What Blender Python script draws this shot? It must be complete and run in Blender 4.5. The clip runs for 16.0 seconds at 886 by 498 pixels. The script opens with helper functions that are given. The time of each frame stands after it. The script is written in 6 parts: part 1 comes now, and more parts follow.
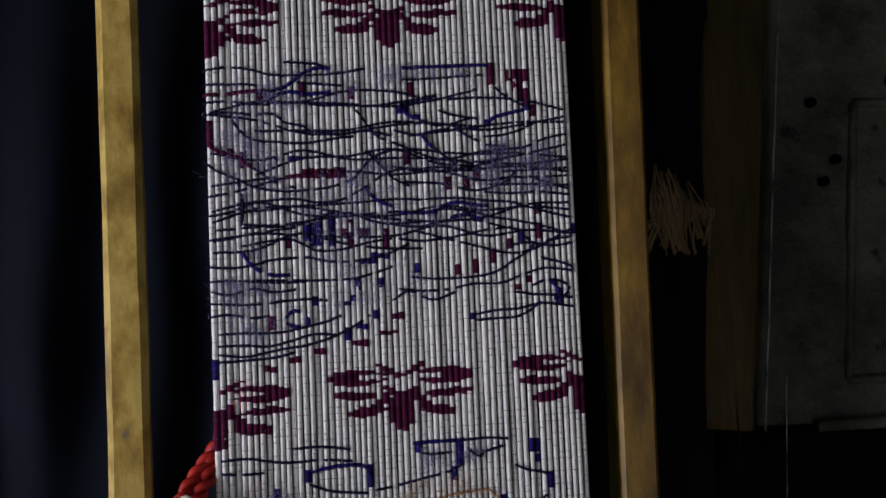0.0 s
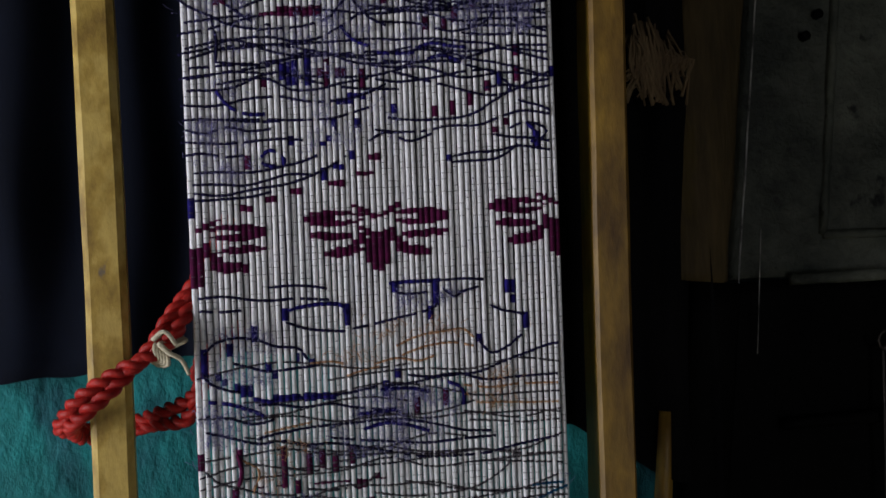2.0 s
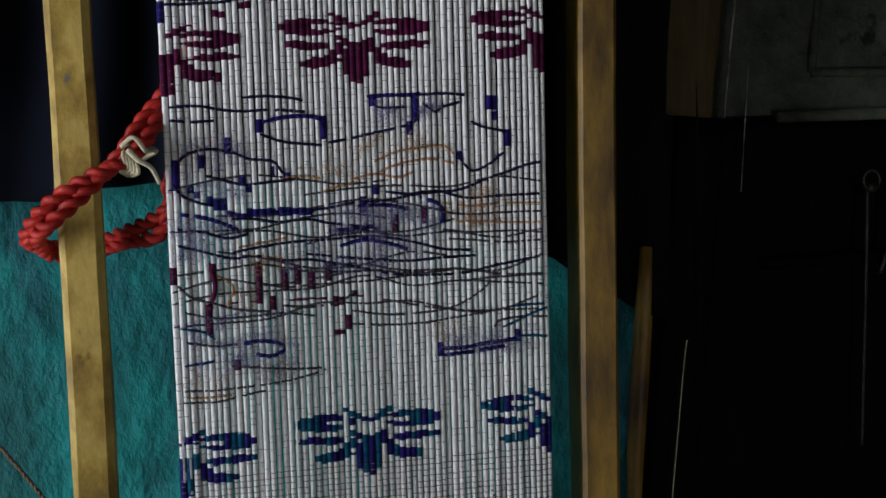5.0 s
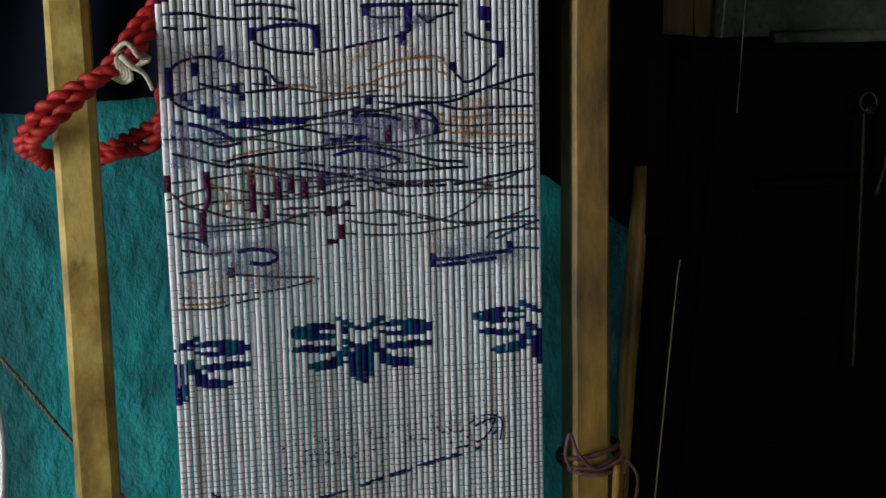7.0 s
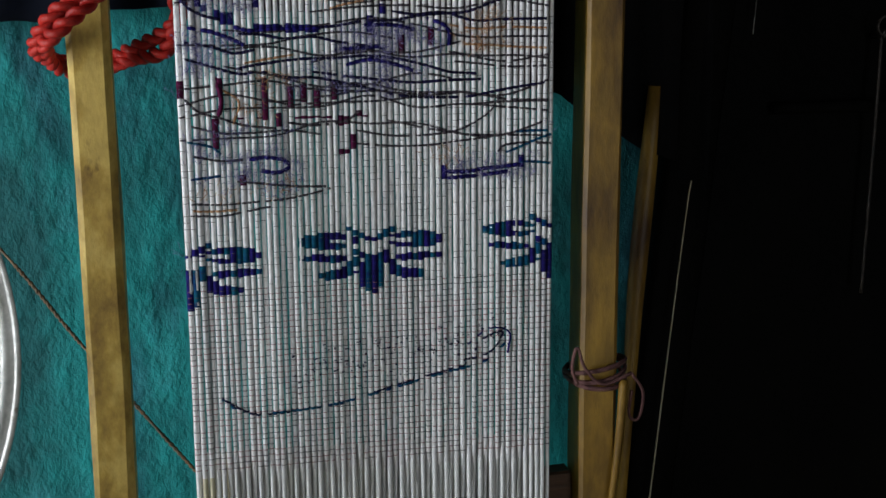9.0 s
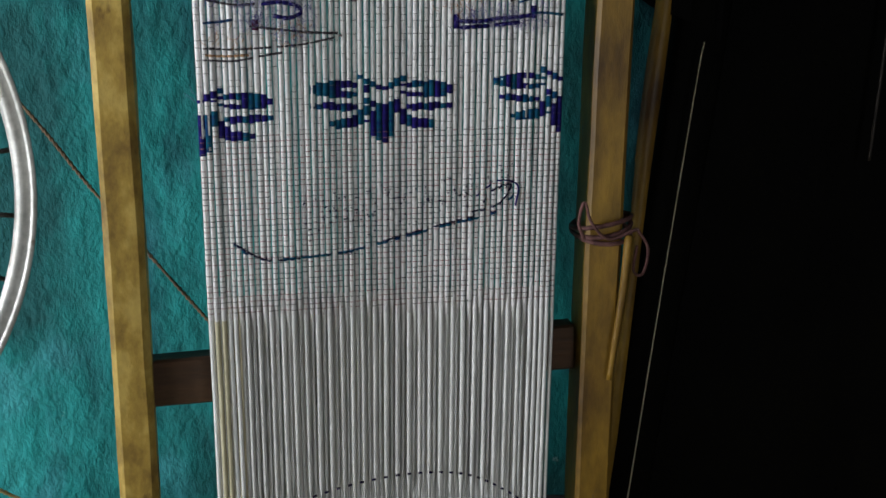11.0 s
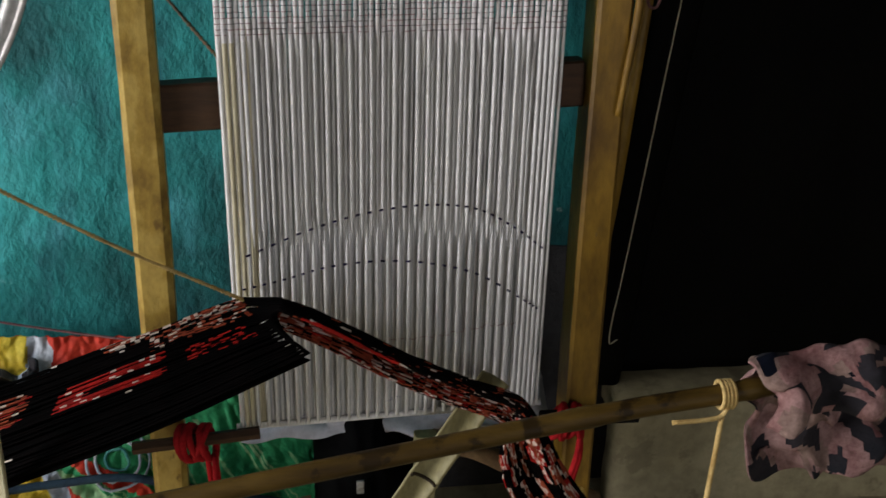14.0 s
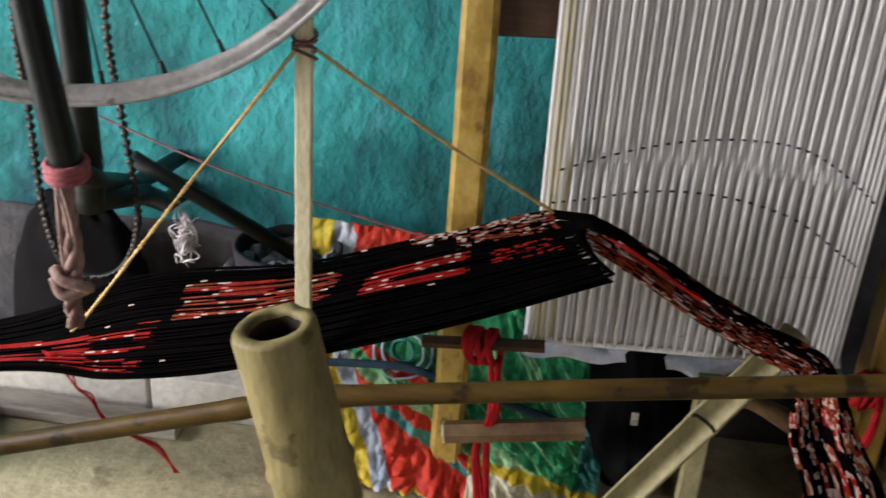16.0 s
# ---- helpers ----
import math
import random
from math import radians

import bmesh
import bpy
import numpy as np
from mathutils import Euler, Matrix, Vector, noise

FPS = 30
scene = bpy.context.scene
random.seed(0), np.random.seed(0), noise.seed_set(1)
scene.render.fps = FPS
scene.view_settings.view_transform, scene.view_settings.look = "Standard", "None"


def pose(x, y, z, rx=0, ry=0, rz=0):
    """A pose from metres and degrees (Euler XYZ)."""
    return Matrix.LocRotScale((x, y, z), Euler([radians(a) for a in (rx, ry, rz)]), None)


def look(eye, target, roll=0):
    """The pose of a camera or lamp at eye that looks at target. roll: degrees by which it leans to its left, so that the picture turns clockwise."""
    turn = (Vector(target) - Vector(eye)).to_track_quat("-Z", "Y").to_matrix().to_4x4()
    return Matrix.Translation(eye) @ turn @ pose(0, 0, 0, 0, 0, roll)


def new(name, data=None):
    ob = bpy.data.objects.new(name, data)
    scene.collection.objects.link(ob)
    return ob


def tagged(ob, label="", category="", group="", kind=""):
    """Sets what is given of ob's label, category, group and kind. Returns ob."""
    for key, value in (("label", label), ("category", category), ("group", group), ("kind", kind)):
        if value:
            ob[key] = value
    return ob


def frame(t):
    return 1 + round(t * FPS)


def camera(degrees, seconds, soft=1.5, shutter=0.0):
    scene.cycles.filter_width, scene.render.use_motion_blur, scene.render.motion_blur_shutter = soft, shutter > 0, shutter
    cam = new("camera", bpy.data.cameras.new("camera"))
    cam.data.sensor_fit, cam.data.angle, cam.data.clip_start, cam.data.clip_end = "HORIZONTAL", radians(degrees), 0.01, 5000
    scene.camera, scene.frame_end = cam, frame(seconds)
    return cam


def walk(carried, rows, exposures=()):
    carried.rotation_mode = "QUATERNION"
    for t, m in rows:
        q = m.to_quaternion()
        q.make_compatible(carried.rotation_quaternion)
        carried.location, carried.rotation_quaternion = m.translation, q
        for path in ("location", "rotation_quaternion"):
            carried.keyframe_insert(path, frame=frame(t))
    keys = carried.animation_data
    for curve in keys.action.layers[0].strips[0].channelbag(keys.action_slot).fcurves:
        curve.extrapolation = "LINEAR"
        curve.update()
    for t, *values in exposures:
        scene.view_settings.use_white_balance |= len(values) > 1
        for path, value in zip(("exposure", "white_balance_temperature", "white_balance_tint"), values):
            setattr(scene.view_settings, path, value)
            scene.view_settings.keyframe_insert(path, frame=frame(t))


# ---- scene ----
cam = camera(44.9, 16.0, shutter=0.4)
PATH = [
    (0, (-0.118, -1.164, 1.564), (0.169, 0.803, 1.778), -2.5),
    (0.5, (-0.12, -1.166, 1.542), (0.172, 0.805, 1.713), -2.4),
    (1, (-0.121, -1.166, 1.515), (0.179, 0.807, 1.652), -2.5),
    (1.5, (-0.122, -1.164, 1.513), (0.195, 0.808, 1.612), -2.4),
    (2, (-0.114, -1.158, 1.495), (0.201, 0.817, 1.531), -2.3),
    (2.5, (-0.119, -1.146, 1.488), (0.212, 0.826, 1.491), -2.1),
    (3, (-0.117, -1.139, 1.467), (0.217, 0.833, 1.421), -1.8),
    (3.5, (-0.113, -1.132, 1.461), (0.221, 0.837, 1.37), -1.7),
    (4, (-0.124, -1.127, 1.435), (0.236, 0.838, 1.338), -1.8),
    (6.5, (-0.099, -1.136, 1.35), (0.233, 0.827, 1.165), -1.6),
    (7, (-0.102, -1.141, 1.341), (0.231, 0.821, 1.136), -1.4),
    (7.5, (-0.102, -1.142, 1.332), (0.224, 0.817, 1.094), -1.0),
    (8, (-0.103, -1.143, 1.322), (0.217, 0.813, 1.056), -0.8),
    (10.5, (-0.107, -1.165, 1.271), (0.186, 0.768, 0.847), 0.2),
    (11, (-0.109, -1.17, 1.256), (0.181, 0.747, 0.766), 0.5),
    (11.5, (-0.107, -1.171, 1.248), (0.181, 0.739, 0.727), 0.5),
    (12, (-0.103, -1.171, 1.234), (0.186, 0.715, 0.635), 0.7),
    (12.5, (-0.1, -1.17, 1.219), (0.194, 0.693, 0.553), 1.0),
    (13, (-0.101, -1.174, 1.205), (0.2, 0.676, 0.507), 1.3),
    (13.5, (-0.104, -1.189, 1.175), (0.196, 0.634, 0.409), 1.4),
    (14, (-0.121, -1.197, 1.16), (0.158, 0.609, 0.349), 1.6),
    (14.5, (-0.137, -1.2, 1.152), (0.06, 0.607, 0.318), 1.7),
    (15, (-0.155, -1.194, 1.146), (-0.07, 0.602, 0.271), 2.3),
    (15.5, (-0.166, -1.197, 1.131), (-0.21, 0.589, 0.233), 3.0),
    (16, (-0.186, -1.191, 1.129), (-0.371, 0.569, 0.196), 3.4),
]
walk(cam, [(t, look(eye, target, roll)) for t, eye, target, roll in PATH],
     exposures=((0, -0.6, 6250, 18), (4, -0.5, 6100, 12), (7, -0.35, 6100, 9), (11, -0.1, 6300, 10), (12, -0.2, 6500, 13), (13, -0.28, 6600, 15), (14, -0.08, 6700, 17), (15, 0.1, 6700, 19), (16, 0.36, 6700, 20)))

# ---- light ----
world = bpy.data.worlds.new("world")
scene.world = world
world.use_nodes = True
sky = world.node_tree.nodes.new("ShaderNodeTexSky")
sky.sky_type, sky.sun_disc = "NISHITA", False
sky.sun_elevation, sky.sun_rotation = radians(35), radians(300)
world.node_tree.links.new(sky.outputs[0], world.node_tree.nodes["Background"].inputs[0])
world.node_tree.nodes["Background"].inputs[1].default_value = 0.08


def area_lamp(name, at, target, w, h, watts, colour):
    data = bpy.data.lights.new(name, "AREA")
    data.shape, data.size, data.size_y, data.energy, data.color = "RECTANGLE", w, h, watts, colour
    ob = new(name, data)
    ob.matrix_world = look(at, target)
    return ob


area_lamp("side_door_daylight", (-2.36, -0.8, 1.1), (0.0, -0.15, 0.75), 0.75, 1.7, 88, (0.95, 0.985, 1.0))
# unseen fill from the front right, added to lift the right-hand side
area_lamp("front_fill", (0.9, -3.18, 1.15), (0.1, 0.0, 0.7), 0.8, 1.75, 12, (0.95, 0.985, 1.0))

# ---- materials ----


def mat(name, a, b, scale=8.0, rough=0.7, bump=0.25, fine=90.0, stretch=(1, 1, 1), c=None, spec=0.4, metal=0.0, lo=0.35, hi=0.65, vary=0.0,
        sheen=0.0, dist=0.004, grain=0.55):
    m = bpy.data.materials.new(name)
    m.use_nodes = True
    nt = m.node_tree
    n, l = nt.nodes, nt.links
    bs = n["Principled BSDF"]
    tc, mp = n.new("ShaderNodeTexCoord"), n.new("ShaderNodeMapping")
    l.new(tc.outputs["Object"], mp.inputs[0])
    mp.inputs["Scale"].default_value = stretch
    big, small = n.new("ShaderNodeTexNoise"), n.new("ShaderNodeTexNoise")
    for t, s in ((big, scale), (small, fine)):
        l.new(mp.outputs[0], t.inputs["Vector"])
        t.inputs["Scale"].default_value = s
        t.inputs["Detail"].default_value = 6
        t.inputs["Roughness"].default_value = 0.62
    ramp = n.new("ShaderNodeValToRGB")
    ramp.color_ramp.elements[0].position, ramp.color_ramp.elements[1].position = lo, hi
    ramp.color_ramp.elements[0].color, ramp.color_ramp.elements[1].color = (*a, 1), (*b, 1)
    if c:
        e = ramp.color_ramp.elements.new(min(0.98, hi + 0.08))
        e.color = (*c, 1)
    l.new(big.outputs["Fac"], ramp.inputs[0])
    mix = n.new("ShaderNodeMix")
    mix.data_type, mix.blend_type = "RGBA", "MULTIPLY"
    mix.inputs["Factor"].default_value = grain
    r2 = n.new("ShaderNodeValToRGB")
    r2.color_ramp.elements[0].position, r2.color_ramp.elements[1].position = 0.3, 0.62
    r2.color_ramp.elements[0].color, r2.color_ramp.elements[1].color = (0.45, 0.45, 0.45, 1), (1, 1, 1, 1)
    l.new(small.outputs["Fac"], r2.inputs[0])
    l.new(ramp.outputs[0], mix.inputs[6])
    l.new(r2.outputs[0], mix.inputs[7])
    out = mix.outputs[2]
    if vary:
        info, hsv, mr = n.new("ShaderNodeObjectInfo"), n.new("ShaderNodeHueSaturation"), n.new("ShaderNodeMapRange")
        mr.inputs["To Min"].default_value, mr.inputs["To Max"].default_value = 1 - vary, 1 + vary
        l.new(info.outputs["Random"], mr.inputs["Value"])
        l.new(mr.outputs[0], hsv.inputs["Value"])
        l.new(out, hsv.inputs["Color"])
        out = hsv.outputs[0]
    l.new(out, bs.inputs["Base Color"])
    bs.inputs["Roughness"].default_value, bs.inputs["Metallic"].default_value = rough, metal
    bs.inputs["Specular IOR Level"].default_value = spec
    bs.inputs["Sheen Weight"].default_value = sheen
    bp = n.new("ShaderNodeBump")
    bp.inputs["Strength"].default_value, bp.inputs["Distance"].default_value = bump, dist
    add = n.new("ShaderNodeMath")
    add.operation = "ADD"
    l.new(big.outputs["Fac"], add.inputs[0])
    l.new(small.outputs["Fac"], add.inputs[1])
    l.new(add.outputs[0], bp.inputs["Height"])
    l.new(bp.outputs[0], bs.inputs["Normal"])
    return m


M_CORD = mat("white_cotton_cord", (0.81, 0.785, 0.79), (0.94, 0.91, 0.915), 9, 0.75, 0.5, 420, (1, 1, 0.35), vary=0.08, dist=0.001)
M_NYLON = mat("white_nylon_cord", (0.84, 0.83, 0.82), (0.94, 0.93, 0.92), 7, 0.3, 0.2, 300, (1, 1, 0.08), vary=0.1, dist=0.0006)
# white cord greyed to paint the shade behind the front cords
M_BACKCORD = mat("shaded_white_cord", (0.5, 0.5, 0.51), (0.66, 0.66, 0.65), 8, 0.6, 0.3, 300, (1, 1, 0.15), vary=0.14, dist=0.0008)
M_YELLOWED = mat("yellowed_cord", (0.62, 0.55, 0.36), (0.75, 0.69, 0.5), 8, 0.5, 0.3, 300, (1, 1, 0.1), dist=0.0008)
M_BLACKTHREAD = mat("black_thread", (0.005, 0.004, 0.02), (0.022, 0.018, 0.075), 40, 0.95, 0.4, 700, dist=0.0004, spec=0.1)
M_FADED = mat("faded_dark_thread", (0.03, 0.025, 0.04), (0.12, 0.1, 0.11), 40, 0.95, 0.3, 500, dist=0.0004, spec=0.1)
M_TICK = mat("grey_fine_thread", (0.05, 0.046, 0.05), (0.22, 0.2, 0.21), 25, 0.85, 0.2, 300, dist=0.0003)
M_REDTICK = mat("rust_fine_thread", (0.3, 0.12, 0.12), (0.46, 0.26, 0.26), 25, 0.85, 0.2, 300, dist=0.0003)
M_PURPLE = mat("purple_yarn", (0.045, 0.003, 0.024), (0.11, 0.008, 0.056), 40, 0.9, 0.5, 800, (1, 1, 3), dist=0.0006, spec=0.15)
M_BLUE = mat("blue_yarn", (0.007, 0.005, 0.065), (0.022, 0.014, 0.19), 40, 0.9, 0.5, 800, (1, 1, 3), dist=0.0006, spec=0.15)
M_TEALYARN = mat("teal_blue_yarn", (0.005, 0.03, 0.13), (0.008, 0.12, 0.19), 60, 0.9, 0.5, 800, (1, 1, 3), dist=0.0006, spec=0.15)
M_LILAC = mat("lilac_fuzz", (0.16, 0.15, 0.36), (0.3, 0.27, 0.5), 40, 0.9, 0.2, 400)
M_ORANGE = mat("orange_fuzz", (0.42, 0.2, 0.09), (0.55, 0.32, 0.17), 40, 0.9, 0.2, 400)
M_POST = mat("worn_yellow_wood", (0.16, 0.085, 0.016), (0.42, 0.27, 0.05), 14, 0.5, 0.25, 60, (1.5, 1.5, 0.9), c=(0.54, 0.37, 0.09), lo=0.31, hi=0.48, grain=0.4)
M_BROWNPOST = mat("brown_worn_wood", (0.075, 0.032, 0.004), (0.36, 0.2, 0.022), 8, 0.5, 0.22, 45, (2, 2, 0.7), lo=0.3, hi=0.66)
M_BAR = mat("dark_brown_wood", (0.035, 0.016, 0.007), (0.11, 0.05, 0.02), 6, 0.6, 0.4, 70, (0.5, 3, 3))
M_DARKWOOD = mat("sooty_old_wood", (0.028, 0.02, 0.007), (0.105, 0.07, 0.026), 5, 0.6, 0.8, 60, (2.5, 2.5, 0.35), lo=0.3, hi=0.7, spec=0.2)
M_DOOR = mat("grimy_green_paint", (0.03, 0.034, 0.026), (0.14, 0.146, 0.112), 7, 0.5, 1.0, 50, c=(0.27, 0.255, 0.2), lo=0.35, hi=0.66, spec=0.3, dist=0.008)
# near-black that paints the shade over the lower cupboard
M_SHADEBLACK = mat("shade_black_wood", (0.0006, 0.0005, 0.0004), (0.0025, 0.0022, 0.0017), 6, 0.7, 0.6, 55, spec=0.08)
M_WALL = mat("teal_limewash", (0.003, 0.085, 0.088), (0.009, 0.235, 0.23), 3.2, 0.85, 0.9, 34, (1, 1, 0.7), c=(0.03, 0.32, 0.32), lo=0.39, hi=0.55, dist=0.01, grain=0.45)
M_PLINTH = mat("grey_bare_plaster", (0.035, 0.034, 0.036), (0.085, 0.082, 0.085), 6, 0.9, 0.7, 50, dist=0.008)
M_FLOOR = mat("olive_mud_cement", (0.32, 0.27, 0.15), (0.52, 0.455, 0.28), 3.2, 0.8, 0.5, 45, c=(0.54, 0.49, 0.32), lo=0.3, hi=0.68, dist=0.006)
# unseen walls and ceiling, dark so that little light bounces back
M_ROOM = mat("dark_unseen_wall", (0.035, 0.04, 0.038), (0.075, 0.08, 0.075), 2, 0.9, 0.4, 30)
M_CEIL = mat("dark_unseen_ceiling", (0.02, 0.016, 0.012), (0.05, 0.04, 0.03), 5, 0.95, 0.5, 60)
M_NAVY = mat("navy_cloth", (0.0005, 0.0013, 0.0045), (0.0014, 0.0033, 0.011), 5, 0.92, 0.3, 300, (1, 1, 0.4), dist=0.001, spec=0.15)
M_BLACKCLOTH = mat("black_cloth", (0.003, 0.003, 0.0035), (0.008, 0.0075, 0.008), 6, 0.95, 0.3, 250, dist=0.001, spec=0.1)
M_STRAW = mat("straw_fibre", (0.1, 0.06, 0.028), (0.25, 0.165, 0.08), 18, 0.85, 0.9, 160, (2, 2, 0.4))
M_BAMBOO = mat("dry_bamboo", (0.022, 0.011, 0.002), (0.1, 0.058, 0.01), 7, 0.5, 0.25, 50, (0.6, 3, 3), lo=0.3, hi=0.65, spec=0.18)
M_BAMBOOV = mat("dry_bamboo_upright", (0.17, 0.135, 0.05), (0.36, 0.3, 0.13), 6, 0.55, 0.25, 50, (3, 3, 0.6), lo=0.36, hi=0.62, spec=0.2)
M_OLIVE = mat("olive_split_bamboo", (0.26, 0.225, 0.1), (0.48, 0.43, 0.23), 8, 0.6, 0.3, 70, (2, 2, 0.8))
# dark brown for the painted shade in the stub's hollow, and for node ridges
M_SHADENODE = mat("bamboo_hollow_shade_and_node", (0.02, 0.013, 0.006), (0.06, 0.04, 0.02), 20, 0.9, 0.4, 100)
M_SPLIT = mat("pale_split_bamboo", (0.55, 0.5, 0.3), (0.76, 0.7, 0.47), 8, 0.6, 0.4, 80, (3, 3, 0.8))
M_BROWNSTICK = mat("brown_branch", (0.1, 0.055, 0.025), (0.25, 0.15, 0.07), 8, 0.6, 0.5, 80)
M_REDROPE = mat("red_plastic_rope", (0.28, 0.01, 0.008), (0.55, 0.03, 0.02), 30, 0.42, 0.5, 400, dist=0.0015, spec=0.22)
M_REDYARN = mat("red_yarn", (0.28, 0.008, 0.012), (0.52, 0.02, 0.022), 30, 0.85, 0.6, 400, dist=0.001, spec=0.1)
M_CREAM = mat("cream_rag", (0.5, 0.42, 0.28), (0.7, 0.62, 0.45), 30, 0.85, 0.4, 300)
M_JUTE = mat("yellow_jute_cord", (0.5, 0.32, 0.1), (0.75, 0.54, 0.22), 60, 0.85, 0.5, 500, dist=0.0006)
M_MAROON = mat("maroon_string", (0.09, 0.035, 0.035), (0.22, 0.1, 0.09), 60, 0.8, 0.4, 400)
# pale colour that paints the highlight along the cupboard leaf's edge
M_EDGELIGHT = mat("painted_edge_highlight", (0.06, 0.055, 0.05), (0.5, 0.48, 0.45), 22, 0.5, 0.4, 160)
M_RIM = mat("worn_steel_rim", (0.45, 0.44, 0.41), (0.68, 0.67, 0.64), 14, 0.42, 0.15, 120, metal=0.55, dist=0.0006)
M_TUBE = mat("black_green_enamel", (0.004, 0.007, 0.006), (0.014, 0.017, 0.015), 12, 0.45, 0.2, 90, spec=0.2)
M_CHAIN = mat("oily_steel_chain", (0.012, 0.011, 0.01), (0.05, 0.04, 0.034), 40, 0.45, 0.3, 200, metal=0.5)
M_PINK = mat("pink_rag", (0.2, 0.08, 0.09), (0.34, 0.17, 0.17), 14, 0.9, 0.5, 200)
M_RAGPINK = mat("faded_pink_print", (0.2, 0.09, 0.085), (0.44, 0.27, 0.25), 20, 0.9, 0.5, 160, spec=0.1)
M_DUSTY = mat("dusty_string", (0.16, 0.09, 0.075), (0.36, 0.24, 0.2), 30, 0.9, 0.5, 200)
M_PINKBAND = mat("faded_red_pink_rag", (0.24, 0.05, 0.06), (0.42, 0.14, 0.15), 30, 0.9, 0.5, 200)
M_WHITE = mat("white_plastic", (0.68, 0.68, 0.76), (0.85, 0.85, 0.9), 8, 0.55, 0.4, 60)
M_BAGRED = mat("red_print", (0.45, 0.025, 0.015), (0.75, 0.075, 0.04), 16, 0.45, 0.4, 90, spec=0.1)
M_BAGGREEN = mat("green_print", (0.01, 0.18, 0.07), (0.05, 0.42, 0.17), 16, 0.45, 0.4, 90, spec=0.1)
M_BAGYELLOW = mat("yellow_print", (0.5, 0.33, 0.02), (0.78, 0.62, 0.08), 12, 0.45, 0.4, 90, spec=0.1)
M_BAGLIME = mat("light_green_print", (0.12, 0.42, 0.16), (0.42, 0.66, 0.36), 20, 0.45, 0.4, 90, spec=0.15)
M_BAGTEAL = mat("teal_print", (0.02, 0.16, 0.15), (0.12, 0.42, 0.38), 16, 0.45, 0.4, 90, spec=0.15)
M_WASTE = mat("pinkish_white_waste_yarn", (0.5, 0.42, 0.42), (0.8, 0.76, 0.76), 40, 0.9, 0.4, 300)
M_HEM = mat("dark_blue_hem", (0.01, 0.03, 0.06), (0.04, 0.09, 0.14), 20, 0.8, 0.4, 200)
M_BAGBLUE = mat("pale_blue_print", (0.3, 0.38, 0.5), (0.55, 0.6, 0.66), 12, 0.45, 0.4, 90)
M_BAGCREAM = mat("cream_print", (0.5, 0.46, 0.3), (0.68, 0.64, 0.45), 30, 0.45, 0.4, 90)
M_WARPBLACK = mat("black_warp_yarn", (0.001, 0.001, 0.001), (0.003, 0.002, 0.002), 30, 0.75, 0.2, 300, dist=0.0006, spec=0.02)
M_WARPRED = mat("red_warp_yarn", (0.2, 0.006, 0.004), (0.42, 0.014, 0.01), 40, 0.6, 0.2, 300, dist=0.0006, spec=0.1)
M_WARPRUST = mat("rust_warp_yarn", (0.2, 0.032, 0.014), (0.34, 0.07, 0.03), 40, 0.6, 0.2, 300, dist=0.0006, spec=0.1)
M_WARPWHITE = mat("white_warp_yarn", (0.55, 0.42, 0.34), (0.75, 0.66, 0.58), 40, 0.6, 0.2, 300, dist=0.0006, spec=0.1)
M_RAGDARK = mat("dark_print_cloth", (0.005, 0.006, 0.01), (0.025, 0.02, 0.025), 14, 0.9, 0.3, 200)
M_PLANK = mat("grey_plank", (0.18, 0.16, 0.13), (0.34, 0.31, 0.26), 6, 0.8, 0.5, 70, (0.5, 3, 3))
M_SLAB = mat("pale_cement_slab", (0.46, 0.44, 0.38), (0.64, 0.62, 0.55), 5, 0.85, 0.4, 60)



def flecks(m, colour, scale, reach, amount=0.8, stretch=(1, 1, 1), soft=0.05):
    """Chips and smears of another colour over a material: small noise islands of one tone."""
    nt = m.node_tree
    n, l = nt.nodes, nt.links
    base = n["Principled BSDF"].inputs["Base Color"]
    old = base.links[0].from_socket
    tc, mp, t, ramp, mix = n.new("ShaderNodeTexCoord"), n.new("ShaderNodeMapping"), n.new("ShaderNodeTexNoise"), n.new("ShaderNodeValToRGB"), n.new("ShaderNodeMix")
    mp.inputs["Scale"].default_value = stretch
    mp.inputs["Location"].default_value = (3.7 * scale, 1.3, 5.1)
    l.new(tc.outputs["Object"], mp.inputs[0])
    l.new(mp.outputs[0], t.inputs["Vector"])
    t.inputs["Scale"].default_value, t.inputs["Detail"].default_value, t.inputs["Roughness"].default_value = scale, 5, 0.6
    e = ramp.color_ramp.elements
    e[0].position, e[1].position = reach, reach + soft
    e[0].color, e[1].color = (0, 0, 0, 1), (amount, amount, amount, 1)
    mix.data_type = "RGBA"
    l.new(t.outputs["Fac"], ramp.inputs[0])
    l.new(ramp.outputs[0], mix.inputs[0])
    l.new(old, mix.inputs[6])
    mix.inputs[7].default_value = (*colour, 1)
    l.new(mix.outputs[2], base)


# tall dark smears: wall stains, and soft shadows painted in with them
flecks(M_WALL, (0.002, 0.045, 0.065), 6, 0.515, 0.8, (1, 1, 0.4), 0.11)
flecks(M_WALL, (0.05, 0.28, 0.32), 9, 0.57, 0.5, (1, 1, 0.7), 0.12)
flecks(M_WALL, (0.1, 0.33, 0.33), 26, 0.69, 0.7)
flecks(M_WALL, (0.32, 0.42, 0.4), 34, 0.74, 0.8)
flecks(M_POST, (0.1, 0.05, 0.012), 22, 0.63, 0.7, (1, 1, 0.5))
flecks(M_POST, (0.06, 0.075, 0.12), 30, 0.68, 0.6, (1, 1, 0.6))
flecks(M_BROWNPOST, (0.05, 0.06, 0.1), 30, 0.69, 0.5, (1, 1, 0.6))
flecks(M_DOOR, (0.004, 0.004, 0.004), 16, 0.62, 0.9)
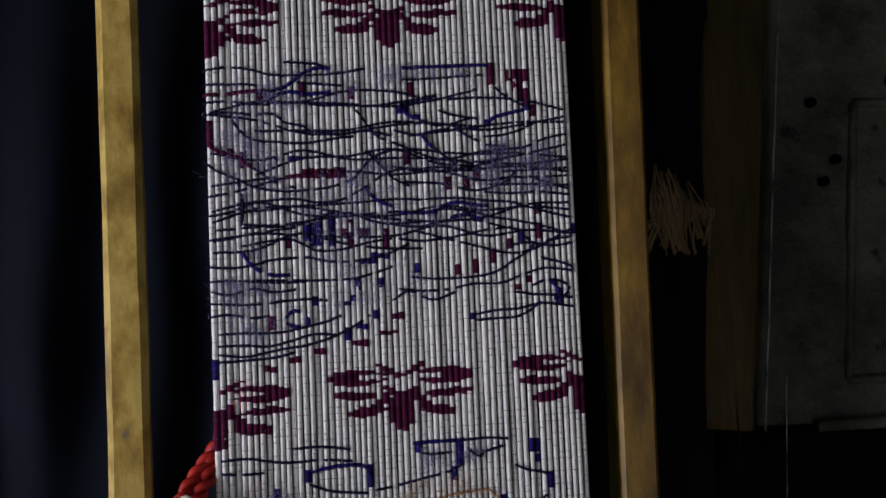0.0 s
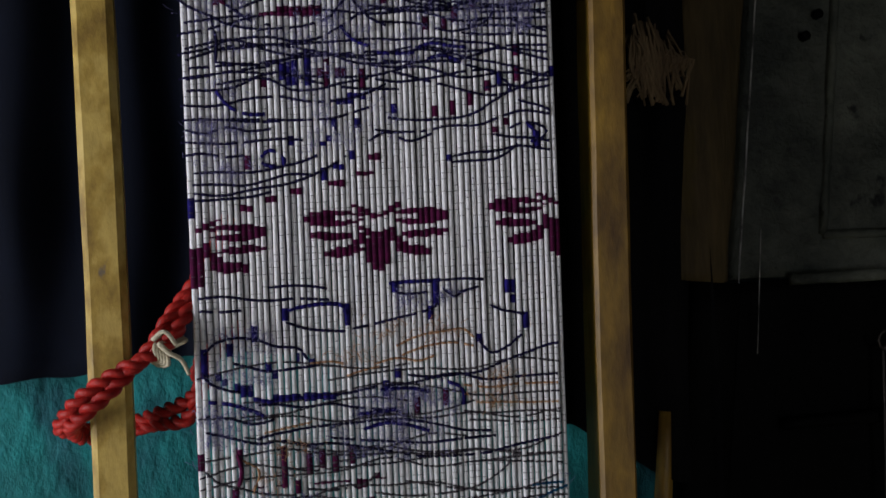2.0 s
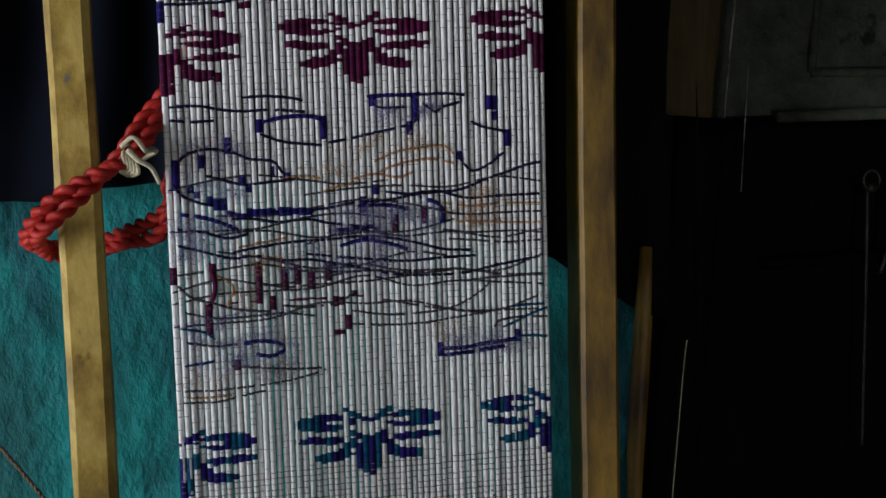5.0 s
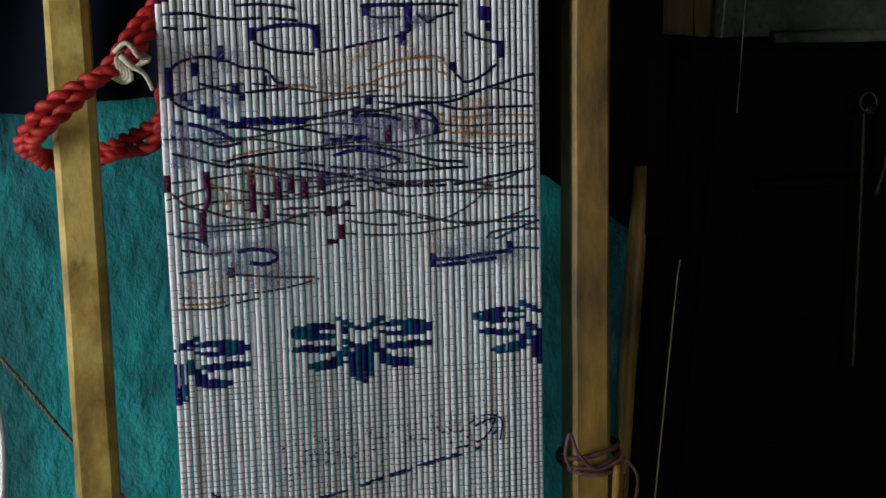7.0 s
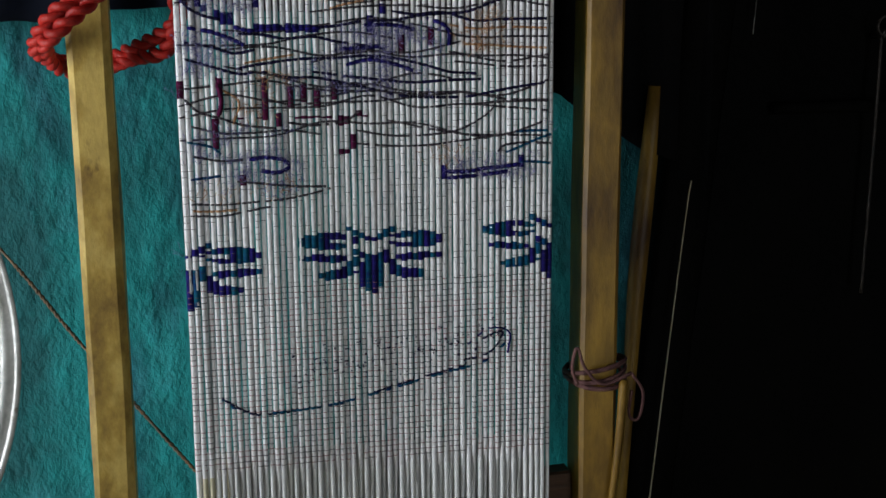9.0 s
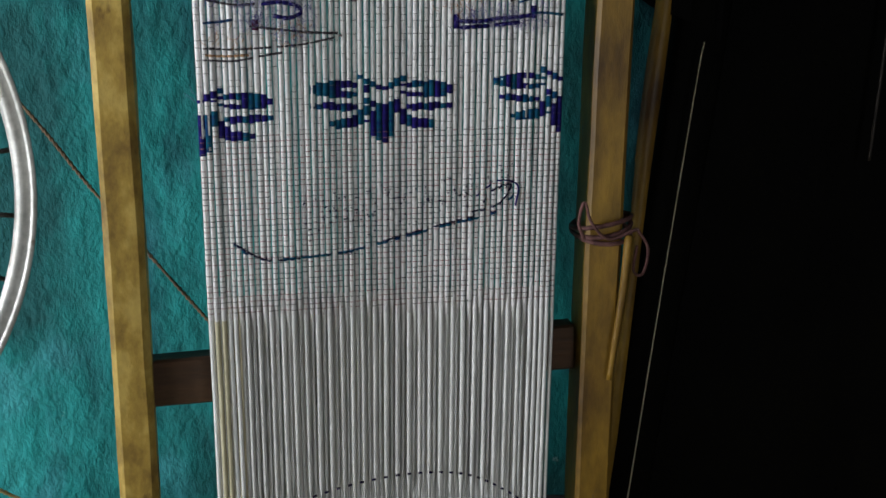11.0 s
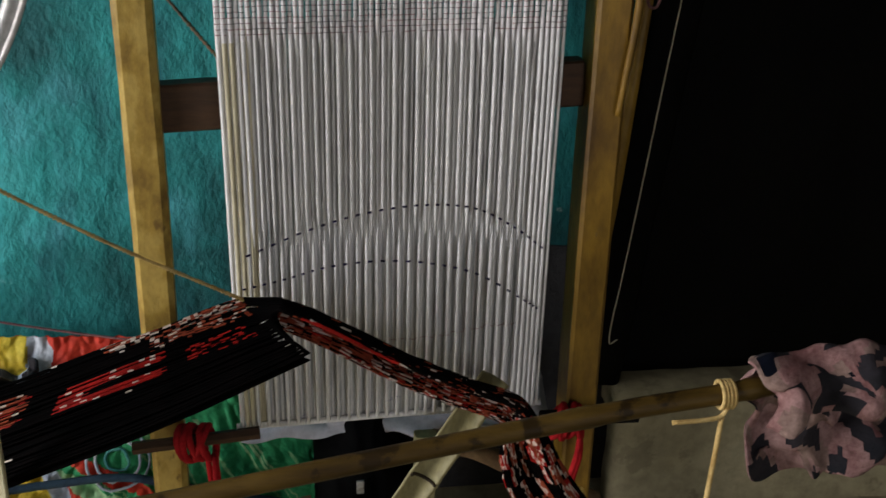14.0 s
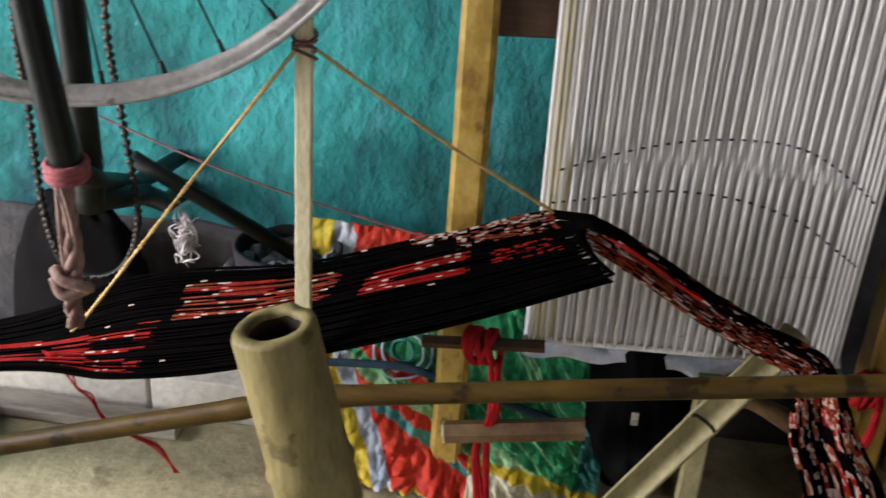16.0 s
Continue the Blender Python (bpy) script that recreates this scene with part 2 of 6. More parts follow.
flecks(M_DOOR, (0.16, 0.16, 0.14), 40, 0.69, 0.6, (1, 1, 0.3))
flecks(M_DARKWOOD, (0.09, 0.06, 0.01), 14, 0.6, 0.5, (1, 1, 0.4))
flecks(M_FLOOR, (0.17, 0.14, 0.08), 18, 0.6, 0.5)
flecks(M_BAMBOO, (0.012, 0.006, 0.001), 26, 0.57, 0.8)
flecks(M_BAMBOOV, (0.06, 0.05, 0.024), 30, 0.6, 0.6)
flecks(M_RIM, (0.2, 0.15, 0.1), 40, 0.62, 0.7)
flecks(M_TUBE, (0.12, 0.12, 0.11), 60, 0.7, 0.7)

# ---- shaping helpers ----
rng = random.Random(7)


def link(name, bm, materials, parent=None, smooth=True):
    me = bpy.data.meshes.new(name)
    bm.to_mesh(me)
    bm.free()
    for m in materials if isinstance(materials, (list, tuple)) else [materials]:
        me.materials.append(m)
    if smooth:
        me.polygons.foreach_set("use_smooth", [True] * len(me.polygons))
    ob = new(name, me)
    ob.parent = parent
    return ob


def part(name, bm, material, parent, label="", smooth=True):
    ob = link(name, bm, material, parent, smooth)
    return tagged(ob, label) if label else ob


def thing(name, label, category, group="", kind=""):
    ob = new(name)
    ob.empty_display_size = 0.05
    return tagged(ob, label, category, group, kind)


def curve_points(keys, count):
    """Catmull-Rom through the keys."""
    ks = [Vector(k) for k in keys]
    ks = [ks[0] * 2 - ks[1]] + ks + [ks[-1] * 2 - ks[-2]]
    out, spans = [], len(ks) - 3
    for i in range(count + 1):
        s = min(i / count * spans, spans - 1e-6)
        k, f = int(s), s - int(s)
        p0, p1, p2, p3 = ks[k:k + 4]
        out.append(0.5 * (2 * p1 + (p2 - p0) * f + (2 * p0 - 5 * p1 + 4 * p2 - p3) * f * f + (3 * p1 - p0 - 3 * p2 + p3) * f ** 3))
    return out


def tube(bm, pts, radius, sides=8, caps=True, closed=False, mi=0, squash=1.0):
    """A round tube along pts; radius: a number or a function of 0..1 along it."""
    pts = [Vector(p) for p in pts]
    n, rings, side = len(pts), [], None
    for i, p in enumerate(pts):
        a, b = (pts[i - 1] if i or closed else p), (pts[(i + 1) % n] if i < n - 1 or closed else p)
        way = (b - a).normalized()
        if side is None:
            side = way.orthogonal().normalized()
        side = (side - way * side.dot(way)).normalized()
        up = way.cross(side)
        r = radius(i / (n - 1)) if callable(radius) else radius
        rings.append([bm.verts.new(p + (side * math.cos(q) * squash + up * math.sin(q)) * r) for q in [2 * math.pi * k / sides for k in range(sides)]])
    for i in range(n if closed else n - 1):
        r0, r1 = rings[i], rings[(i + 1) % n]
        for k in range(sides):
            f = bm.faces.new((r0[k], r0[(k + 1) % sides], r1[(k + 1) % sides], r1[k]))
            f.material_index = mi
    if caps and not closed:
        bm.faces.new(rings[0][::-1]).material_index = mi
        bm.faces.new(rings[-1]).material_index = mi
    return rings


def rope(bm, pts, r, strands=2, pitch=0.03, sides=6, mi=0):
    """Strands twisted round one another along pts."""
    pts = [Vector(p) for p in pts]
    for s in range(strands):
        out, run, side = [], 0.0, None
        for i, p in enumerate(pts):
            way = (pts[min(i + 1, len(pts) - 1)] - pts[max(i - 1, 0)]).normalized()
            if side is None:
                side = way.orthogonal().normalized()
            side = (side - way * side.dot(way)).normalized()
            if i:
                run += (p - pts[i - 1]).length
            q = 2 * math.pi * (run / pitch + s / strands)
            out.append(p + (side * math.cos(q) + way.cross(side) * math.sin(q)) * r * 0.52)
        tube(bm, out, r * 0.56, sides, mi=mi)


def beam(bm, p0, p1, w, d, side=(1, 0, 0), bevel=0.006, rings=24, wobble=0.0015, seed=0, bow=0.0):
    """A squared timber with worn, chamfered edges: w along side, d across it."""
    p0, p1, side = Vector(p0), Vector(p1), Vector(side)
    way = (p1 - p0).normalized()
    side = (side - way * side.dot(way)).normalized()
    up = way.cross(side)
    hw, hd, b = w / 2, d / 2, bevel
    prof = [(-hw + b, -hd), (hw - b, -hd), (hw, -hd + b), (hw, hd - b), (hw - b, hd), (-hw + b, hd), (-hw, hd - b), (-hw, -hd + b)]
    rr = []
    for i in range(rings + 1):
        c = p0.lerp(p1, i / rings) + side * bow * math.sin(math.pi * i / rings)
        row = []
        for k, (x, y) in enumerate(prof):
            j = noise.noise(Vector((i * 0.31, k * 1.7, seed * 9.1))) * wobble
            row.append(bm.verts.new(c + side * (x + j) + up * (y + j * 0.7)))
        rr.append(row)
    for i in range(rings):
        for k in range(8):
            bm.faces.new((rr[i][k], rr[i][(k + 1) % 8], rr[i + 1][(k + 1) % 8], rr[i + 1][k]))
    bm.faces.new(rr[0][::-1])
    bm.faces.new(rr[-1])


def block(bm, lo, hi, bevel=0.0):
    x0, y0, z0 = lo
    x1, y1, z1 = hi
    vs = [bm.verts.new(p) for p in ((x0, y0, z0), (x1, y0, z0), (x1, y1, z0), (x0, y1, z0), (x0, y0, z1), (x1, y0, z1), (x1, y1, z1), (x0, y1, z1))]
    fs = [bm.faces.new([vs[i] for i in f]) for f in ((0, 3, 2, 1), (4, 5, 6, 7), (0, 1, 5, 4), (1, 2, 6, 5), (2, 3, 7, 6), (3, 0, 4, 7))]
    if bevel:
        es = list({e for f in fs for e in f.edges})
        bmesh.ops.bevel(bm, geom=es, offset=bevel, segments=2, affect="EDGES", profile=0.6)


def cloth(bm, place, nu, nv, thick=0.0025, pick=None):
    """A sheet place(u, v) with thickness; pick(u, v) gives the material of each cell."""
    front = [[Vector(place(i / nu, j / nv)) for j in range(nv + 1)] for i in range(nu + 1)]
    back = []
    for i in range(nu + 1):
        row = []
        for j in range(nv + 1):
            a = front[min(i + 1, nu)][j] - front[max(i - 1, 0)][j]
            b = front[i][min(j + 1, nv)] - front[i][max(j - 1, 0)]
            nrm = a.cross(b)
            row.append(front[i][j] + (nrm.normalized() if nrm.length > 1e-9 else Vector((0, 1, 0))) * thick)
        back.append(row)
    F = [[bm.verts.new(p) for p in r] for r in front]
    B = [[bm.verts.new(p) for p in r] for r in back]
    for i in range(nu):
        for j in range(nv):
            mi = pick((i + 0.5) / nu, (j + 0.5) / nv) if pick else 0
            bm.faces.new((F[i][j], F[i + 1][j], F[i + 1][j + 1], F[i][j + 1])).material_index = mi
            bm.faces.new((B[i][j + 1], B[i + 1][j + 1], B[i + 1][j], B[i][j])).material_index = mi
    for i in range(nu):
        bm.faces.new((B[i][0], B[i + 1][0], F[i + 1][0], F[i][0]))
        bm.faces.new((F[i][nv], F[i + 1][nv], B[i + 1][nv], B[i][nv]))
    for j in range(nv):
        bm.faces.new((F[0][j], F[0][j + 1], B[0][j + 1], B[0][j]))
        bm.faces.new((B[nu][j], B[nu][j + 1], F[nu][j + 1], F[nu][j]))


def wav(x, y, z=0.0):
    return noise.noise(Vector((x, y, z)))


def fuzzy(bm, c, spread, count, length, mi=0, r=0.00035):
    """Loose short fibres round c."""
    for _ in range(count):
        p = Vector(c) + Vector((rng.gauss(0, spread[0]), rng.gauss(0, spread[1]), rng.gauss(0, spread[2])))
        d = Vector((rng.uniform(-1, 1), rng.uniform(-0.7, 0.1), rng.uniform(-1, 1))).normalized() * length * rng.uniform(0.5, 1.4)
        e = Vector((rng.uniform(-1, 1), rng.uniform(-0.5, 0.2), rng.uniform(-1, 1))) * length * 0.4
        tube(bm, [p, p + d * 0.5 + e * 0.5, p + d], r, 3, mi=mi)


# ---- the room ----
FLOOR_Z = 0.1


def room():
    y_wall, x_end = 0.24, 0.47
    # the painted back wall, slightly uneven
    bm = bmesh.new()
    cloth(bm, lambda u, v: (-2.4 + u * (x_end + 2.4), y_wall + 0.004 * wav(u * 12, v * 10) + 0.0016 * wav(u * 50, v * 44, 3), 2.7 * (1 - v)), 220, 170, 0.2)
    tagged(link("wall_north", bm, M_WALL), "uneven teal limewashed plaster wall with scuffs", "wall", kind="structure")
    bm = bmesh.new()
    cloth(bm, lambda u, v: (-2.4 + u * (x_end + 2.4), y_wall - 0.012 - 0.012 * v + 0.004 * wav(u * 40, v * 6), (0.37 + 0.145 * min(1, max(0, (u - 0.72) * 8)) + 0.012 * wav(u * 30, 2)) * (1 - v)), 160, 16, 0.02)
    tagged(link("plinth", bm, M_PLINTH), "bare grey plaster band along the foot of the wall", "plinth", kind="structure")
    bm = bmesh.new()
    cloth(bm, lambda u, v: (-2.4 + 4.6 * u, -3.2 + 4.2 * v, FLOOR_Z + 0.004 * wav(u * 20, v * 18) + 0.0015 * wav(u * 90, v * 80, 4)), 150, 140, -0.1)
    tagged(link("floor", bm, M_FLOOR), "uneven olive mud and cement floor", "floor", kind="structure")
    # the ceiling and walls below are unseen, added to enclose the light
    bm = bmesh.new()
    block(bm, (-2.4, -3.2, 2.7), (2.2, 1.0, 2.8))
    tagged(link("ceiling", bm, M_CEIL, smooth=False), "unseen ceiling, dark to cut bounce light", "ceiling", kind="structure")
    bm = bmesh.new()
    for lo, hi in (((-2.4, -3.3, 0), (0.45, -3.2, 2.7)), ((1.35, -3.3, 0), (2.2, -3.2, 2.7)), ((0.45, -3.3, 2.1), (1.35, -3.2, 2.7))):
        block(bm, lo, hi)
    tagged(link("wall_south", bm, M_ROOM, smooth=False), "unseen dark wall with an opening for the front fill", "wall", kind="structure")
    bm = bmesh.new()
    block(bm, (2.2, -3.3, 0), (2.3, 1.0, 2.7))
    tagged(link("wall_east", bm, M_ROOM, smooth=False), "unseen dark side wall", "wall", kind="structure")
    bm = bmesh.new()
    y0, y1, z0, z1 = -1.22, -0.38, 0.09, 2.05
    for lo, hi in (((-2.55, -3.3, 0), (-2.4, y0, 2.7)), ((-2.55, y1, 0), (-2.4, 0.44, 2.7)), ((-2.55, y0, 0), (-2.4, y1, z0)), ((-2.55, y0, z1), (-2.4, y1, 2.7))):
        block(bm, lo, hi)
    tagged(link("wall_west", bm, M_ROOM, smooth=False), "unseen dark side wall with an open side door", "wall", kind="structure")
    bm = bmesh.new()
    block(bm, (x_end, 0.9, 0), (2.2, 1.0, 2.7))
    tagged(link("wall_recess", bm, M_ROOM, smooth=False), "unseen dark wall closing the gap behind the cupboard", "wall", kind="structure")
    bm = bmesh.new()
    cloth(bm, lambda u, v: (0.36 + 1.84 * u, 0.13 + (0.75 * (1 - v / 0.4) if v < 0.4 else -0.02 * (v - 0.4)) + 0.006 * wav(u * 16, v * 7), 0.308 if v < 0.4 else 0.308 * (1 - (v - 0.4) / 0.6)), 60, 30, 0.05)
    tagged(link("ledge", bm, M_FLOOR), "raised olive mud ledge below the dark cupboard", "ledge", kind="structure")


room()

# ---- loom frame ----


def loom():
    t = thing("loom_frame", "worn yellowish wooden loom frame with two uprights and a crossbar", "loom")
    bm = bmesh.new()
    beam(bm, (-0.294, 0.031, 0.09), (-0.303, 0.031, 2.2), 0.044, 0.03, bevel=0.007, rings=60, wobble=0.0012, seed=1, bow=0.012)
    part("left_upright", bm, M_POST, t, "yellow-brown worn upright with scuffed edges", smooth=False)
    bm = bmesh.new()
    beam(bm, (0.264, 0.034, 0.09), (0.282, 0.034, 2.2), 0.043, 0.056, bevel=0.004, rings=60, wobble=0.0012, seed=2, bow=-0.012)
    part("right_upright", bm, M_BROWNPOST, t, "brown worn upright, darker than the other", smooth=False)
    bm = bmesh.new()
    beam(bm, (-0.272, 0.048, 0.795), (0.236, 0.048, 0.82), 0.057, 0.03, side=(0, 0, 1), bevel=0.003, rings=20, seed=3)
    part("crossbar", bm, M_BAR, t, "dark brown crossbar behind the cords", smooth=False)
    return t


loom()

# ---- the cord harness ----
Z_TOP, Z_KNIT, Z_BOT = 2.12, 0.645, 0.375
X0, X1 = -0.2, 0.2


def cord_layout():
    r = random.Random(11)
    out, x = [], X0
    while x < X1 - 0.002:
        w = r.choice((0.0062, 0.0066, 0.0068, 0.0071)) * r.uniform(0.97, 1.03)
        out.append((x + w / 2, w * 0.39 * r.uniform(0.93, 1.05), r.uniform(-0.001, 0.001)))
        x += w
    return out


CORDS = cord_layout()


def lean(x, z):
    """The sheet narrows a little towards the foot."""
    return x * (1.0 + 0.022 * (z - 1.5))


def harness():
    t = thing("cord_harness", "white cord harness strung upright and tied with coloured pattern threads", "loom harness")
    r2 = random.Random(5)
    for k, (x, r, y) in enumerate(CORDS):
        bm = bmesh.new()
        edge = abs(x) > 0.172
        arch = Z_KNIT + 0.016 * math.cos(x * 9) - 0.012
        zb = Z_BOT + 0.014 * (x + 0.2) / 0.4
        z1 = zb + 0.004 if edge else arch + r2.uniform(-0.006, 0.002) - (0.0 if k % 2 == 0 else -0.012)
        front = k % 2 == 0
        rl, yl = (r2.uniform(0.82, 1.0), -0.0025) if front or edge else (r2.uniform(0.5, 0.66), 0.0035)
        rows = 215
        zs = [Z_TOP + (z1 - Z_TOP) * i / rows for i in range(rows + 1)]
        low = [min(1.0, max(0.0, (0.9 - z) / 0.05)) for z in zs]
        pts = [(lean(x, z) + 0.0006 * wav(k * 3.1, z * 5), y + yl * g + 0.001 * wav(k * 1.3, z * 4, 5), z) for z, g in zip(zs, low)]

        def girth(f):
            g = low[round(f * rows)]
            rough = 1 + 0.13 * wav(k * 5.3, f * 170) + 0.05 * wav(k, f * 20)
            end = 1.0 if edge else min(1.0, (1.004 - f) * 38)
            return r * (rough * (1 - g) + rl * g) * end + 0.0001

        tube(bm, pts, girth, 8)
        bm.faces.ensure_lookup_table()
        for i in range(rows):
            if zs[i] < 0.886:
                for q in range(8):
                    bm.faces[i * 8 + q].material_index = 1
        part("cord", bm, [M_CORD, M_YELLOWED if k in (1, 2) else M_NYLON], t)
        if edge or k % 2 == 0:
            continue
        # the cord of the lower set, whose pointed head stands between two upper ones
        xs, zt = x + r2.uniform(-0.0006, 0.0006), arch + 0.014 + r2.uniform(-0.004, 0.004)
        bm = bmesh.new()
        r3, y3 = r2.uniform(0.0021, 0.0027), r2.uniform(-0.0016, 0.0)
        tube(bm, [(lean(xs, z) + 0.0008 * wav(k, z * 6, 3), y3 + (0.008 - y3) * min(1, max(0, (0.45 - z) / 0.08)), z) for z in [zt + (zb - zt) * i / 20 for i in range(21)]], lambda f: r3 * min(1.0, f * 7) + 0.0002, 8)
        part("lower_cord", bm, M_NYLON, t)
    for n, z0, z1, y in ((26, Z_TOP, 0.9, 0.026), (128, 0.905, Z_BOT, 0.013)):
        for k in range(n):
            x = X0 + 0.004 + (X1 - X0 - 0.008) * k / (n - 1) + 0.0012 * wav(k * 7.7, n)
            bm = bmesh.new()
            pts = [(lean(x, z) + 0.001 * wav(k * 2.3, z * 3, 8), y + 0.002 * wav(k * 1.9, z * 2, 4), z) for z in [z0 + (z1 - z0) * i / 16 for i in range(17)]]
            tube(bm, pts, 0.002 if n > 100 else 0.0017, 6)
            # the greyer back cords carry the shade between front cords in their colour
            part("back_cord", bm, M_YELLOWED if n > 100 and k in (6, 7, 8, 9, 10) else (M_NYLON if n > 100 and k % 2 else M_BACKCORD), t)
    # the thin hidden rod that the cords turn round
    bm = bmesh.new()
    tube(bm, [(-0.2, 0.01, Z_BOT - 0.001), (0.204, 0.01, Z_BOT + 0.012)], 0.0045, 8)
    part("foot_rod", bm, M_NYLON, t, "white rod at the foot of the cords")
    return t


HARNESS = harness()


def front_y(x, z):
    """How far forward the cord surface stands at x."""
    best = 0.004
    for cx, r, y in CORDS:
        d = abs(x - lean(cx, z))
        if d < r:
            best = min(best, y - math.sqrt(r * r - d * d))
    return best


def ticks():
    """Fine threads laid across every cord, one short arc a cord."""
    bms = {"grey": bmesh.new(), "rust": bmesh.new()}
    r = random.Random(3)
    z = 0.89
    while z < 2.1:
        low = z < 1.09
        for cx, cr, cy in CORDS:
            if r.random() < (0.12 if low else 0.6):
                continue
            zz = z + 0.018 * (cx + 0.2) * (1 if low else 0.3) + r.uniform(-0.0004, 0.0004)
            kind = "rust" if low and r.random() < 0.5 + 0.3 * wav(cx * 20, z * 30) else "grey"
            bm, h = bms[kind], 0.00045 if low else 0.00026
            last = None
            for q in (-1.25, -0.6, 0, 0.6, 1.25):
                px, py = lean(cx, zz) + math.sin(q) * (cr + 0.0004), cy - math.cos(q) * (cr * 1.1 + 0.0004)
                now = (bm.verts.new((px, py, zz - h)), bm.verts.new((px, py, zz + h)))
                if last:
                    bm.faces.new((last[0], now[0], now[1], last[1]))
                last = now
        z += 0.0062 if low else 0.0068
    part("grey_weft", bms["grey"], M_TICK, HARNESS, "fine dark threads across the cords")["kind"] = "stuff"
    part("rust_weft", bms["rust"], M_REDTICK, HARNESS, "fine rust threads across the cords")["kind"] = "stuff"


ticks()


def line(keys, thick=0.0014, material=M_BLACKTHREAD, skip=0.1, seed=0):
    """A pattern thread that rides over the cords through keys of (x, z)."""
    r = random.Random(seed + int(keys[0][0] * 1000) + int(keys[0][1] * 1000))
    bm = bmesh.new()
    pts = curve_points([(x, 0, z) for x, z in keys], 8 * (len(keys) - 1) + 4)
    run = []
    fine = []
    for a, b in zip(pts, pts[1:]):
        n = max(2, int((b - a).length / 0.0016))
        fine += [a.lerp(b, i / n) for i in range(n)]
    hidden = {k: r.random() < skip for k in range(len(CORDS))}
    for p in fine:
        k = min(range(len(CORDS)), key=lambda i: abs(lean(CORDS[i][0], p.z) - p.x))
        y = CORDS[k][2] + CORDS[k][1] + thick if hidden[k] else front_y(p.x, p.z) - 0.0006
        run.append(Vector((p.x, y, p.z)))
    tube(bm, run, thick, 4)
    return part("pattern_thread", bm, material, HARNESS)


def wraps(name, inside, box, material, label, step=0.0016, alt=None, apart=False):
    """Yarn wound round the cords wherever inside(x, z) holds."""
    bm = bmesh.new()
    x0, x1, z0, z1 = box
    r = random.Random(int((x0 + z0) * 5000))
    for cx, cr, cy in CORDS:
        zs, start = z0, None
        while zs <= z1 + step:
            x = lean(cx, zs)
            on = x0 <= x <= x1 and zs <= z1 and inside(x, zs)
            if on and start is None:
                start = zs
            if not on and start is not None:
                a, b = start + r.uniform(-0.001, 0.001), zs + r.uniform(-0.001, 0.001)
                if b - a > 0.0018:
                    mi = 1 if alt and r.random() < alt else 0
                    tube(bm, [(lean(cx, a + (b - a) * i / 4), cy, a + (b - a) * i / 4) for i in range(5)], cr + 0.0007, 8, mi=mi)
                    if apart:
                        part(name, bm, material, HARNESS)
                        bm = bmesh.new()
                start = None
            zs += step
    if bm.verts:
        return part(name, bm, material, HARNESS, label)
    bm.free()


def flower(cx, cz, materials, label, alt=None, s=0.00064, tilt=0.0):
    def ell(x, y, ex, ey, rx, ry, a=0.0):
        c, sn = math.cos(a), math.sin(a)
        dx, dy = x - ex, y - ey
        return ((dx * c + dy * sn) / rx) ** 2 + ((-dx * sn + dy * c) / ry) ** 2 < 1

    def inside(x, z):
        u, v = abs(x - cx) / s, (z - cz - tilt * (x - cx)) / s
        if ell(u, v, 74, 15, 50, 14) and not ell(u, v, 50, 15, 24, 5):
            return True
        if ell(u, v, 80, -14, 42, 6.5, 0.04) or ell(u, v, 60, -42, 34, 9, -0.08) or ell(u, v, 34, -26, 26, 7, -0.75):
            return True
        if ell(u, v, 0, -42, 21, 34) or ell(u, v, 14, -12, 22, 5, 0.6):
            return True
        return ell(u, v, 22, 26, 26, 5, 0.5)

    w = 124 * s
    return wraps("flower_motif", inside, (cx - w, cx + w, cz - 80 * s, cz + 42 * s), materials, label, alt=alt)


for cz, ms, lab, alt in ((1.966, [M_PURPLE], "dark purple flower wound in yarn", None), (1.543, [M_PURPLE], "dark purple flower wound in yarn", None),
                         (1.128, [M_BLUE, M_TEALYARN], "deep blue and teal flower wound in yarn", 0.4)):
    flower(0.0, cz, ms, lab, alt)
    flower(0.203, cz + 0.008, ms, lab, alt)
    flower(-0.196, cz - 0.012, ms, lab, alt)


THREADS = {"k": (M_BLACKTHREAD, 0.0016), "b": (M_BLUE, 0.0023), "p": (M_PURPLE, 0.0024), "t": (M_TEALYARN, 0.0015), "o": (M_ORANGE, 0.0013), "g": (M_FADED, 0.0012)}


def pens(dz, seed, fade=None):
    """Two drawing tools for a figure whose z is counted from its lower flower row: threads across the cords, and yarn wound on them."""
    def L(kind, *keys):
        m, thick = THREADS[kind]
        if fade and kind == "k" and keys[0][1] < fade:
            m, thick = M_FADED, 0.0014
        line([(x, z + dz) for x, z in keys], thick, m, 0.05, seed)

    def W(kind, x0, x1, z0, z1):
        wraps("yarn_wrap", lambda x, z: z0 + dz <= z <= z1 + dz, (x0, x1, z0 + dz - 0.004, z1 + dz + 0.004), THREADS[kind][0], "", apart=True)

    return L, W


def fluff(dz, seed, spots, material, label):
    """Loose thread ends: spots of x, z, spread across, spread upright, tufts."""
    r = random.Random(seed)
    bm = bmesh.new()
    for x, z, sx, sz, n in spots:
        for _ in range(int(n * 1.7)):
            fuzzy(bm, (x + r.uniform(-sx, sx), -0.004, z + dz + r.uniform(-sz, sz)), (0.006, 0.0006, 0.004), 12, 0.0048, r=0.0003)
    part("loose_fluff", bm, material, HARNESS, label)["kind"] = "stuff"


